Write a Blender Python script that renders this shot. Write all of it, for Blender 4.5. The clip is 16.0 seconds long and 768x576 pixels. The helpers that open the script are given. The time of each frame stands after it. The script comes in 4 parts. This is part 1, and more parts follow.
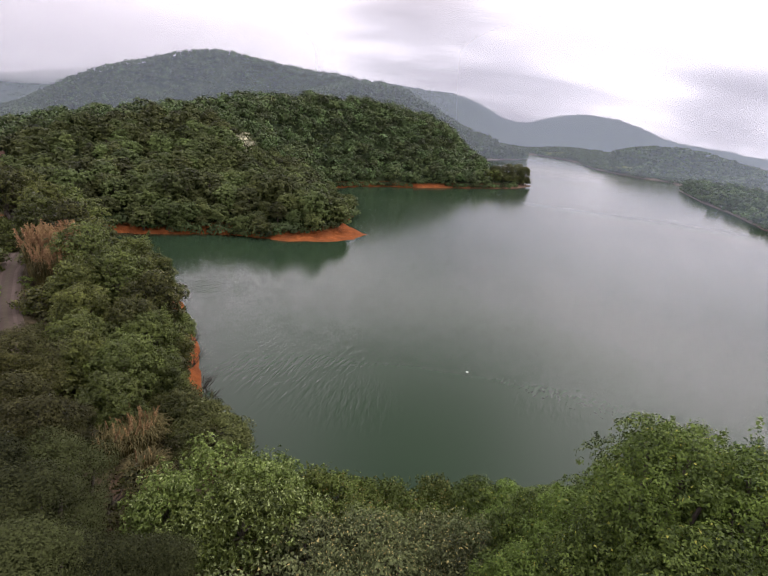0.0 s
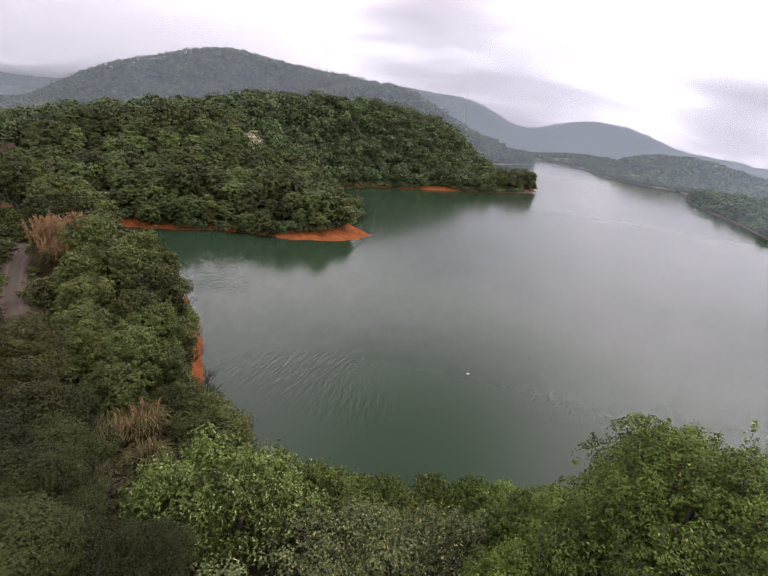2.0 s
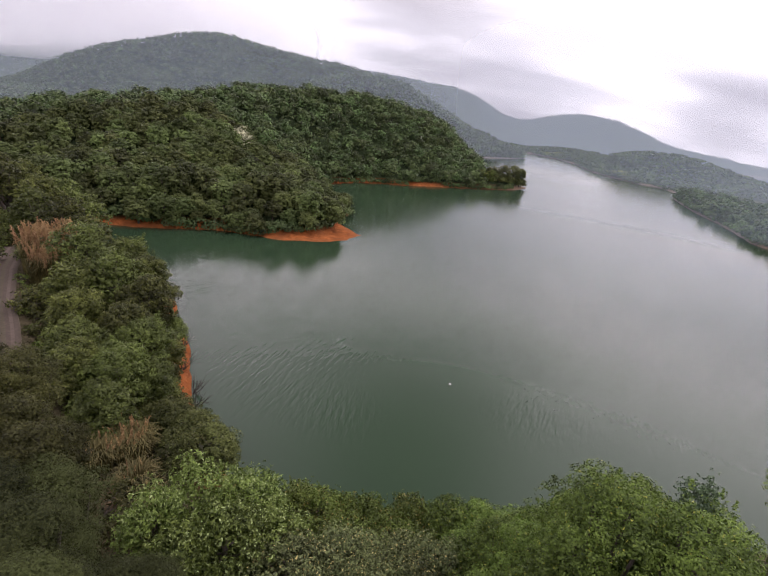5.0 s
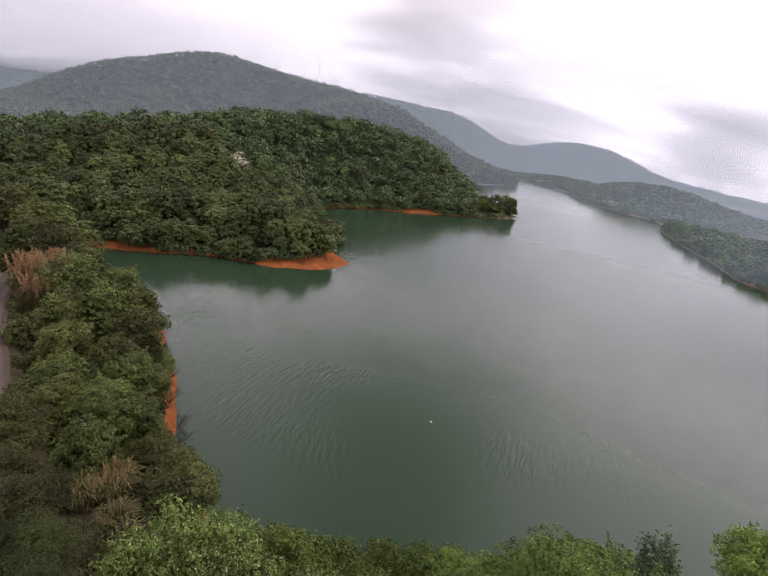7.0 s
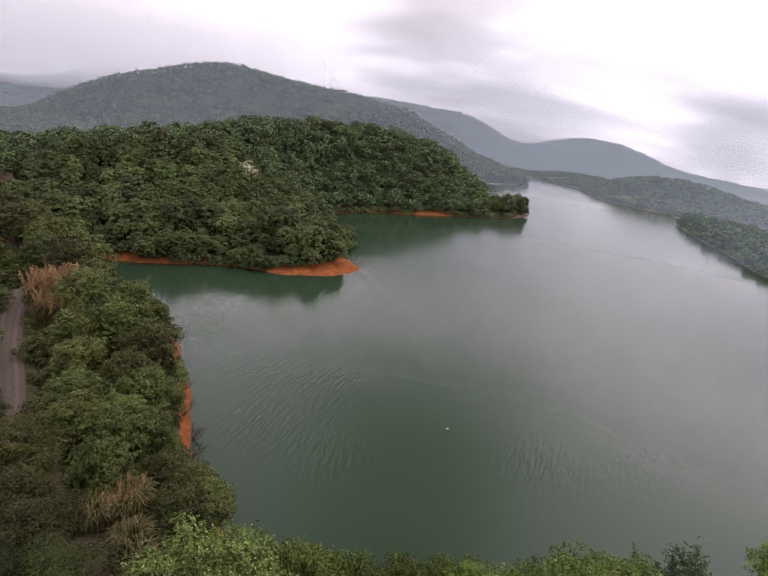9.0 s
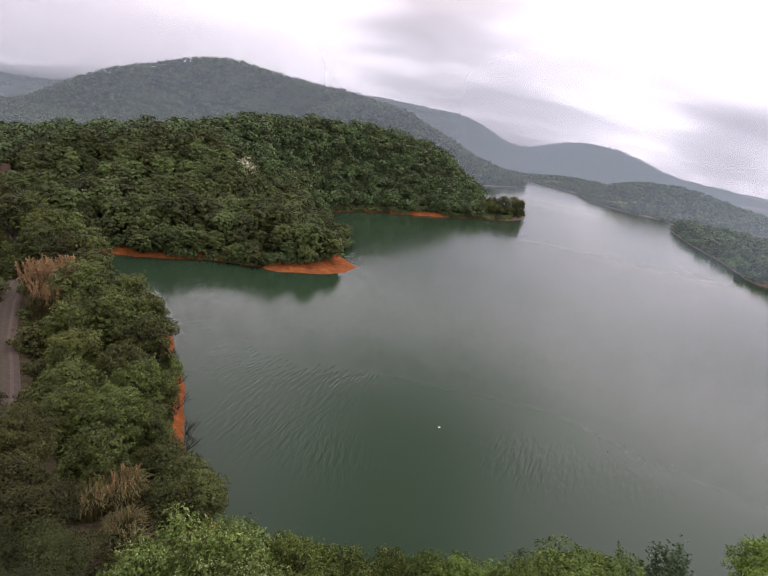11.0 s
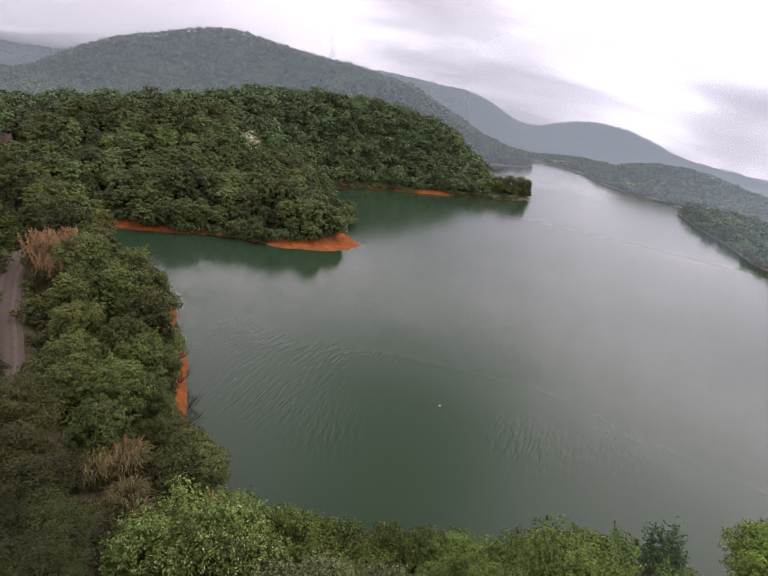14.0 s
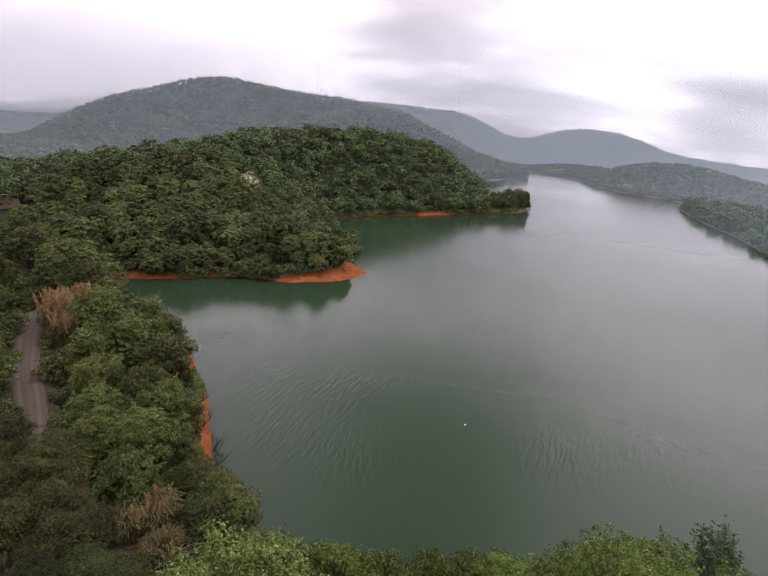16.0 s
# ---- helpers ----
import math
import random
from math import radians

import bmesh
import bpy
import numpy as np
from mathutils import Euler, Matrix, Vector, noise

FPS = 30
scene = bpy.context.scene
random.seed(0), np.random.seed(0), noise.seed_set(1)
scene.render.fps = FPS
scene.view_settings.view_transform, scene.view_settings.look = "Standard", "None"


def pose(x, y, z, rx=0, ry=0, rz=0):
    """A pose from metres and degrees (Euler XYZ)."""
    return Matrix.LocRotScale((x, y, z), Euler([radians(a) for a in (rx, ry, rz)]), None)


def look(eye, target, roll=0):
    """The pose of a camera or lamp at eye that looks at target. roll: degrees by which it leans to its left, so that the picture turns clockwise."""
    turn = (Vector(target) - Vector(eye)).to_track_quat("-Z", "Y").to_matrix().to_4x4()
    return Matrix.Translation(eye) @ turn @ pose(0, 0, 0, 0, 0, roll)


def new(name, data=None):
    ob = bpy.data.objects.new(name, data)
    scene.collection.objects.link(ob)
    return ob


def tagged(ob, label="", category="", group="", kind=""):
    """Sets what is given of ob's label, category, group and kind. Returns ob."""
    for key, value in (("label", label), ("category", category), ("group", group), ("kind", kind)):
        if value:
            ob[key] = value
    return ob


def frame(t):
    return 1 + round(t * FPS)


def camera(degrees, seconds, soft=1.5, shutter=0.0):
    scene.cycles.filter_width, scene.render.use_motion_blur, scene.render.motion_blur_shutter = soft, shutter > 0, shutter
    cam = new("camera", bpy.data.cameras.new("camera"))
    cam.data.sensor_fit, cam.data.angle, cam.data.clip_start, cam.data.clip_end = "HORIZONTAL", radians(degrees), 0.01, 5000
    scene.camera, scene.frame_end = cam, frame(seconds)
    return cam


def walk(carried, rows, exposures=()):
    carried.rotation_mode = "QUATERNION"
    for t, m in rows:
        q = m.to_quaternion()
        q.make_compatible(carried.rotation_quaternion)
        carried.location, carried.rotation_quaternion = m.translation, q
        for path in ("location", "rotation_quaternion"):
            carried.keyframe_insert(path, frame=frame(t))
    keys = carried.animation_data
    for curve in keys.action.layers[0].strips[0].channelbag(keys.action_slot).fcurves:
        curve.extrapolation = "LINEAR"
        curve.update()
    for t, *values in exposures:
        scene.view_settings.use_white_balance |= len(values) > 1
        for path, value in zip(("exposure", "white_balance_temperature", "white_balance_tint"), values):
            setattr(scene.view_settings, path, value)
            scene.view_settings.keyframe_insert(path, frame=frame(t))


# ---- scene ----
cam = camera(75.98, 16.0, soft=1.15)
PATH = [
    (0.0, pose(-0.54, 0.79, 26.11, 70.82, -4.50, 0.27)),
    (0.5, pose(-0.41, 0.70, 26.06, 70.66, -5.45, 1.40)),
    (1.0, pose(-0.43, 0.72, 26.06, 69.18, -6.12, 1.02)),
    (1.5, pose(-0.43, 0.57, 25.99, 70.87, -6.13, 1.15)),
    (2.0, pose(-0.47, 0.50, 25.98, 70.94, -5.83, 1.18)),
    (2.5, pose(-0.47, 0.58, 26.15, 69.20, -3.58, 0.80)),
    (3.0, pose(-0.45, 0.49, 26.31, 71.23, -4.74, 1.35)),
    (3.5, pose(-0.54, 0.40, 26.66, 71.47, -4.58, 1.10)),
    (4.0, pose(-0.49, 0.44, 27.19, 69.97, -5.45, 1.09)),
    (4.2, pose(-0.53, 0.44, 27.51, 69.60, -6.42, 0.78)),
    (6.3, pose(0.09, -0.47, 30.75, 71.65, -7.02, -0.14)),
    (6.5, pose(0.00, -0.48, 30.92, 72.83, -7.72, 0.50)),
    (7.0, pose(0.16, -0.58, 31.70, 71.98, -8.70, 0.04)),
    (7.5, pose(0.21, -0.46, 32.09, 71.54, -7.37, -0.96)),
    (8.0, pose(0.15, -0.30, 32.03, 72.99, -7.04, -0.51)),
    (8.5, pose(0.20, -0.04, 31.98, 72.30, -6.40, -0.18)),
    (9.0, pose(0.32, 0.18, 31.94, 72.14, -6.66, 0.99)),
    (9.2, pose(0.27, 0.29, 32.00, 71.79, -6.97, 1.26)),
    (11.3, pose(0.31, -0.43, 32.00, 72.16, -8.57, 0.59)),
    (11.5, pose(0.34, -0.45, 31.98, 71.31, -9.17, 0.36)),
    (12.0, pose(0.43, -0.45, 31.96, 71.49, -8.61, 0.15)),
    (12.5, pose(0.47, -0.14, 31.87, 69.90, -9.77, 1.34)),
    (13.0, pose(0.43, -0.05, 31.80, 69.02, -10.56, 1.97)),
    (13.5, pose(0.31, 0.02, 31.94, 67.70, -9.59, 1.34)),
    (14.0, pose(0.32, -0.10, 31.89, 69.49, -8.86, 1.54)),
    (14.5, pose(0.29, -0.36, 31.97, 70.66, -6.82, 0.33)),
    (15.0, pose(0.22, -0.79, 31.99, 73.52, -5.44, -0.56)),
    (15.5, pose(0.19, -0.77, 31.87, 73.41, -4.89, -0.27)),
    (16.0, pose(-0.14, -0.25, 31.75, 72.55, -3.21, 0.55)),
]
walk(cam, PATH, exposures=[(0.0, -0.46, 6500, 24), (3.0, -0.40, 6500, 24), (4.2, -0.42, 6500, 24), (7.0, -0.54, 6500, 24), (9.0, -0.58, 6500, 24), (13.0, -0.52, 6500, 24), (15.0, -0.44, 6500, 24), (16.0, -0.55, 6500, 24)])

# ---------------------------------------------------------------- world, sun
SUN_AZ, SUN_EL = radians(35), radians(66)
SUN_DIR = Vector((math.sin(SUN_AZ) * math.cos(SUN_EL), math.cos(SUN_AZ) * math.cos(SUN_EL), math.sin(SUN_EL)))


def link(nt, a, b):
    nt.links.new(a, b)


def node(nt, kind, **props):
    n = nt.nodes.new(kind)
    for k, v in props.items():
        if k.startswith("in_"):
            n.inputs[k[3:].replace("_", " ")].default_value = v
    return n


def math_node(nt, op, a, b=None, c=None, clamp=False):
    n = nt.nodes.new("ShaderNodeMath")
    n.operation, n.use_clamp = op, clamp
    for i, v in enumerate((a, b, c)):
        if v is None:
            continue
        if isinstance(v, (int, float)):
            n.inputs[i].default_value = v
        else:
            link(nt, v, n.inputs[i])
    return n.outputs[0]


def ramp(nt, fac, stops):
    n = nt.nodes.new("ShaderNodeValToRGB")
    el = n.color_ramp.elements
    while len(el) < len(stops):
        el.new(0.5)
    for e, (p, c) in zip(el, stops):
        e.position, e.color = p, (*c, 1)
    link(nt, fac, n.inputs[0])
    return n.outputs[0]


def noise_tex(nt, vec, scale, detail=4.0, rough=0.55, distort=0.0):
    n = nt.nodes.new("ShaderNodeTexNoise")
    n.inputs["Scale"].default_value = scale
    n.inputs["Detail"].default_value = detail
    n.inputs["Roughness"].default_value = rough
    n.inputs["Distortion"].default_value = distort
    if vec is not None:
        link(nt, vec, n.inputs["Vector"])
    return n.outputs["Fac"]


def mapping(nt, vec, scale=(1, 1, 1), rot=(0, 0, 0), loc=(0, 0, 0)):
    n = nt.nodes.new("ShaderNodeMapping")
    n.inputs["Scale"].default_value, n.inputs["Rotation"].default_value, n.inputs["Location"].default_value = scale, rot, loc
    link(nt, vec, n.inputs["Vector"])
    return n.outputs[0]


def mix_rgb(nt, fac, a, b, blend="MIX"):
    n = nt.nodes.new("ShaderNodeMix")
    n.data_type, n.blend_type = "RGBA", blend
    for sock, v in ((n.inputs[0], fac), (n.inputs[6], a), (n.inputs[7], b)):
        if isinstance(v, (int, float)):
            sock.default_value = v
        elif isinstance(v, tuple):
            sock.default_value = (*v, 1)
        else:
            link(nt, v, sock)
    return n.outputs[2]


world = bpy.data.worlds.new("overcast_sky")
scene.world = world
world.use_nodes = True
nt = world.node_tree
nt.nodes.clear()
out = nt.nodes.new("ShaderNodeOutputWorld")
sky = nt.nodes.new("ShaderNodeTexSky")
sky.sky_type, sky.sun_disc = "NISHITA", False
sky.sun_elevation, sky.sun_rotation = SUN_EL, SUN_AZ
bg_clear = nt.nodes.new("ShaderNodeBackground")
bg_clear.inputs[1].default_value = 0.1
link(nt, sky.outputs[0], bg_clear.inputs[0])
tc = nt.nodes.new("ShaderNodeTexCoord")
# clouds lie on a high flat sheet: the direction is divided by its height
sep = nt.nodes.new("ShaderNodeSeparateXYZ")
link(nt, tc.outputs["Generated"], sep.inputs[0])
up = math_node(nt, "ADD", math_node(nt, "MAXIMUM", sep.outputs[2], 0.0), 0.20)
flat = nt.nodes.new("ShaderNodeCombineXYZ")
link(nt, math_node(nt, "DIVIDE", sep.outputs[0], up), flat.inputs[0])
link(nt, math_node(nt, "DIVIDE", sep.outputs[1], up), flat.inputs[1])
n1 = noise_tex(nt, mapping(nt, flat.outputs[0], scale=(0.8, 1.1, 1), rot=(0, 0, radians(20)), loc=(23.1, 10.4, 0.37)), 0.75, 4.0, 0.5)
n2 = noise_tex(nt, mapping(nt, flat.outputs[0], scale=(0.8, 1.5, 1), rot=(0, 0, radians(-25)), loc=(17.3, 12.6, 0.61)), 1.15, 4.0, 0.5)
cloud = math_node(nt, "ADD", math_node(nt, "MULTIPLY", n1, 0.45), math_node(nt, "MULTIPLY_ADD", n2, 0.36, 0.135))
# a long grey bank ahead, a smaller one to the right of it, thinner cloud on both sides
across = math_node(nt, "DIVIDE", sep.outputs[0], math_node(nt, "MAXIMUM", sep.outputs[1], 0.12))


def hump(value, centre, width):
    q = math_node(nt, "DIVIDE", math_node(nt, "SUBTRACT", value, centre), width)
    return math_node(nt, "POWER", 2.718, math_node(nt, "MULTIPLY", math_node(nt, "MULTIPLY", q, q), -1.0))


bank = hump(across, 0.14, 0.30)
small_bank = math_node(nt, "MULTIPLY", hump(across, 0.66, 0.13), hump(sep.outputs[2], 0.06, 0.06))
cloud = math_node(nt, "ADD", cloud, math_node(nt, "MULTIPLY_ADD", bank, -0.245, 0.15))
cloud = math_node(nt, "MULTIPLY_ADD", small_bank, -0.20, cloud)
low_grey = math_node(nt, "MULTIPLY_ADD", math_node(nt, "SMOOTH_MIN", sep.outputs[2], 0.36, 0.3), 0.9, -0.075)
cloud = math_node(nt, "ADD", cloud, low_grey)
col = ramp(nt, cloud, [(0.32, (0.52, 0.492, 0.508)), (0.42, (0.70, 0.67, 0.685)), (0.51, (1.0, 0.975, 0.99)), (0.62, (1.72, 1.68, 1.70)), (0.84, (2.5, 2.44, 2.46))])
# brighter towards the veiled sun
dot = nt.nodes.new("ShaderNodeVectorMath")
dot.operation = "DOT_PRODUCT"
link(nt, tc.outputs["Generated"], dot.inputs[0])
dot.inputs[1].default_value = SUN_DIR.lerp(Vector((math.sin(SUN_AZ), math.cos(SUN_AZ), 0.25)), 0.8).normalized()
glow = math_node(nt, "MULTIPLY_ADD", math_node(nt, "POWER", math_node(nt, "MAXIMUM", dot.outputs["Value"], 0.0), 4.0), 0.5, 1.0)
bg_cloud = nt.nodes.new("ShaderNodeBackground")
link(nt, col, bg_cloud.inputs[0])
# thicker cloud overhead
thick = nt.nodes.new("ShaderNodeMapRange")
thick.interpolation_type = "SMOOTHSTEP"
for q, v in zip((1, 2, 3, 4), (0.21, 0.66, 1.06, 0.20)):
    thick.inputs[q].default_value = v
link(nt, sep.outputs[2], thick.inputs[0])
flank = math_node(nt, "MULTIPLY_ADD", hump(across, 0.14, 0.34), -0.85, 0.85)
overhead = math_node(nt, "MULTIPLY_ADD", math_node(nt, "SUBTRACT", 1.06, thick.outputs[0]), flank, thick.outputs[0])
link(nt, math_node(nt, "MULTIPLY", glow, overhead), bg_cloud.inputs[1])
mixs = nt.nodes.new("ShaderNodeMixShader")
mixs.inputs[0].default_value = 0.93
link(nt, bg_clear.outputs[0], mixs.inputs[1])
link(nt, bg_cloud.outputs[0], mixs.inputs[2])
link(nt, mixs.outputs[0], out.inputs[0])

sun_data = bpy.data.lights.new("veiled_sun", "SUN")
sun_data.energy, sun_data.angle, sun_data.color = 2.1, radians(30), (1.0, 0.96, 0.9)
sun = new("veiled_sun", sun_data)
sun.matrix_world = look((0, 0, 300), Vector((0, 0, 300)) - SUN_DIR)


# ---------------------------------------------------------------- materials
def material(name):
    m = bpy.data.materials.new(name)
    m.use_nodes = True
    t = m.node_tree
    b = t.nodes["Principled BSDF"]
    return m, t, b, t.nodes["Material Output"]


def leaf_material(name, dark, light, accent=None, accent_share=0.04, translucent=0.1, rough=0.5, patch=0.25, crowns=0.0, speckle=0.4, differ=0.32, drift=0.7):
    """Leaves: each leaf and each plant its own tone, with paler and yellowed patches."""
    m, t, b, o = material(name)
    geo = t.nodes.new("ShaderNodeNewGeometry")
    info = t.nodes.new("ShaderNodeObjectInfo")
    pos = t.nodes.new("ShaderNodeTexCoord").outputs["Object"]
    n = noise_tex(t, pos, patch, 2.0)
    own_random = info.outputs["Random"]
    if crowns:
        cell = t.nodes.new("ShaderNodeTexVoronoi")
        cell.inputs["Scale"].default_value = crowns
        link(t, pos, cell.inputs["Vector"])
        split = t.nodes.new("ShaderNodeSeparateColor")
        link(t, cell.outputs["Color"], split.inputs[0])
        own_random = split.outputs[0]
    f = math_node(t, "ADD", math_node(t, "MULTIPLY", geo.outputs["Random Per Island"], speckle), math_node(t, "MULTIPLY", n, 0.85 - speckle))
    f = math_node(t, "ADD", f, math_node(t, "MULTIPLY", own_random, 0.3))
    c = ramp(t, f, [(0.2, dark), (0.85, light)])
    hue = t.nodes.new("ShaderNodeHueSaturation")
    link(t, c, hue.inputs["Color"])
    link(t, math_node(t, "MULTIPLY_ADD", own_random, differ * 0.08, 0.5 - differ * 0.046), hue.inputs["Hue"])
    crownwise = noise_tex(t, t.nodes.new("ShaderNodeNewGeometry").outputs["Position"], 0.16, 1.0)
    tone = math_node(t, "MULTIPLY_ADD", math_node(t, "ADD", n, crownwise), drift, 1.0 - drift)
    own = math_node(t, "FRACT", math_node(t, "MULTIPLY", own_random, 7.31))
    link(t, math_node(t, "MULTIPLY", tone, math_node(t, "MULTIPLY_ADD", own, differ, 1.0 - differ / 2)), hue.inputs["Value"])
    c = hue.outputs[0]
    if accent:
        pick = math_node(t, "GREATER_THAN", math_node(t, "FRACT", math_node(t, "MULTIPLY", geo.outputs["Random Per Island"], 37.0)), 1 - accent_share)
        c = mix_rgb(t, pick, c, accent)
    link(t, c, b.inputs["Base Color"])
    b.inputs["Roughness"].default_value = rough
    b.inputs["Specular IOR Level"].default_value = 0.14
    tr = t.nodes.new("ShaderNodeBsdfTranslucent")
    link(t, c, tr.inputs[0])
    mx = t.nodes.new("ShaderNodeMixShader")
    mx.inputs[0].default_value = translucent
    link(t, b.outputs[0], mx.inputs[1])
    link(t, tr.outputs[0], mx.inputs[2])
    link(t, mx.outputs[0], o.inputs[0])
    return m


def bark_material(name, a, bcol):
    m, t, b, o = material(name)
    pos = t.nodes.new("ShaderNodeTexCoord").outputs["Object"]
    n = noise_tex(t, mapping(t, pos, scale=(6, 6, 1.2)), 1.5, 5.0, 0.65)
    link(t, ramp(t, n, [(0.3, a), (0.7, bcol)]), b.inputs["Base Color"])
    b.inputs["Roughness"].default_value = 0.9
    bump = t.nodes.new("ShaderNodeBump")
    bump.inputs["Strength"].default_value, bump.inputs["Distance"].default_value = 0.6, 0.05
    link(t, n, bump.inputs["Height"])
    link(t, bump.outputs[0], b.inputs["Normal"])
    return m


def ground_material():
    m, t, b, o = material("hillside_soil")
    pos = t.nodes.new("ShaderNodeNewGeometry").outputs["Position"]
    s = t.nodes.new("ShaderNodeSeparateXYZ")
    link(t, pos, s.inputs[0])
    fine = noise_tex(t, pos, 0.9, 6.0, 0.65)
    broad = noise_tex(t, pos, 0.06, 4.0, 0.6)
    soil = ramp(t, fine, [(0.3, (0.15, 0.045, 0.013)), (0.5, (0.25, 0.078, 0.022)), (0.72, (0.34, 0.118, 0.038))])
    washed = noise_tex(t, pos, 0.38, 4.0, 0.6)
    soil = mix_rgb(t, math_node(t, "MULTIPLY", math_node(t, "SUBTRACT", washed, 0.40, clamp=True), 3.0, clamp=True), soil, (0.15, 0.052, 0.02))
    wet = math_node(t, "SUBTRACT", 1.0, math_node(t, "MULTIPLY", math_node(t, "ADD", s.outputs[2], 0.02), 3.2), clamp=True)
    soil = mix_rgb(t, math_node(t, "MULTIPLY", wet, 0.45), soil, (0.20, 0.068, 0.026))
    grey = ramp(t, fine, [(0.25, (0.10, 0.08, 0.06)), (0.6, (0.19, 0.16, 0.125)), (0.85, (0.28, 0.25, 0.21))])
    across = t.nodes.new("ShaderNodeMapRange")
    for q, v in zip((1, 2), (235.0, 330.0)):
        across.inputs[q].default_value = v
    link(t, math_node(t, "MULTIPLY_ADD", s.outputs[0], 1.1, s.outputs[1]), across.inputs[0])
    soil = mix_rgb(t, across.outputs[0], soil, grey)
    litter = ramp(t, fine, [(0.3, (0.026, 0.018, 0.012)), (0.5, (0.055, 0.041, 0.026)), (0.72, (0.10, 0.076, 0.05))])
    litter = mix_rgb(t, math_node(t, "MULTIPLY", broad, 0.4), litter, (0.035, 0.05, 0.02))
    away = t.nodes.new("ShaderNodeMapRange")
    for q, v in zip((1, 2), (94.0, 104.0)):
        away.inputs[q].default_value = v
    link(t, s.outputs[1], away.inputs[0])
    wooded = ramp(t, noise_tex(t, pos, 0.05, 5.0, 0.65), [(0.35, (0.014, 0.024, 0.012)), (0.65, (0.045, 0.064, 0.028))])
    litter = mix_rgb(t, away.outputs[0], litter, wooded)
    edge = math_node(t, "ADD", s.outputs[2], math_node(t, "MULTIPLY", math_node(t, "SUBTRACT", fine, 0.5), 1.6))
    k = math_node(t, "SUBTRACT", edge, 0.85, clamp=True)
    grown = t.nodes.new("ShaderNodeMapRange")
    for q, v in zip((1, 2), (-10.0, -6.0)):
        grown.inputs[q].default_value = v
    link(t, s.outputs[0], grown.inputs[0])
    nearby = math_node(t, "SUBTRACT", 10.0, math_node(t, "MULTIPLY", s.outputs[1], 0.2), clamp=True)
    k = math_node(t, "MAXIMUM", k, math_node(t, "MULTIPLY", grown.outputs[0], nearby))
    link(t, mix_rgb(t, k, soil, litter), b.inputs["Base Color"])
    b.inputs["Roughness"].default_value = 0.95
    b.inputs["Specular IOR Level"].default_value = 0.06
    bump = t.nodes.new("ShaderNodeBump")
    bump.inputs["Strength"].default_value, bump.inputs["Distance"].default_value = 1.0, 0.6
    link(t, fine, bump.inputs["Height"])
    link(t, bump.outputs[0], b.inputs["Normal"])
    return m


def road_material(name, low, middle, high):
    m, t, b, o = material(name)
    pos = t.nodes.new("ShaderNodeNewGeometry").outputs["Position"]
    fine = noise_tex(t, pos, 2.2, 6.0, 0.65)
    broad = noise_tex(t, pos, 0.35, 3.0, 0.5)
    c = ramp(t, fine, [(0.25, low), (0.55, middle), (0.85, high)])
    link(t, mix_rgb(t, math_node(t, "MULTIPLY", broad, 0.6), c, (0.065, 0.045, 0.034)), b.inputs["Base Color"])
    b.inputs["Roughness"].default_value = 0.95
    bump = t.nodes.new("ShaderNodeBump")
    bump.inputs["Strength"].default_value, bump.inputs["Distance"].default_value = 0.5, 0.06
    link(t, fine, bump.inputs["Height"])
    link(t, bump.outputs[0], b.inputs["Normal"])
    return m


# where the wind ruffles the lake: place, reach, the way the crests run in degrees
RIPPLES = [((-24.0, 70.0, 0.0), 8.0, 56), ((-14.0, 62.0, 0.0), 7.0, 64), ((-10.0, 47.0, 0.0), 8.0, 74), ((-3.0, 57.0, 0.0), 7.0, 73), ((-1.0, 42.0, 0.0), 5.0, 85),
           ((20.0, 45.0, 0.0), 6.0, 63), ((30.0, 45.0, 0.0), 7.0, 57), ((26.0, 66.0, 0.0), 6.0, 68), ((6.0, 72.0, 0.0), 5.0, 68), ((8.0, 190.0, 0.0), 12.0, 8)]


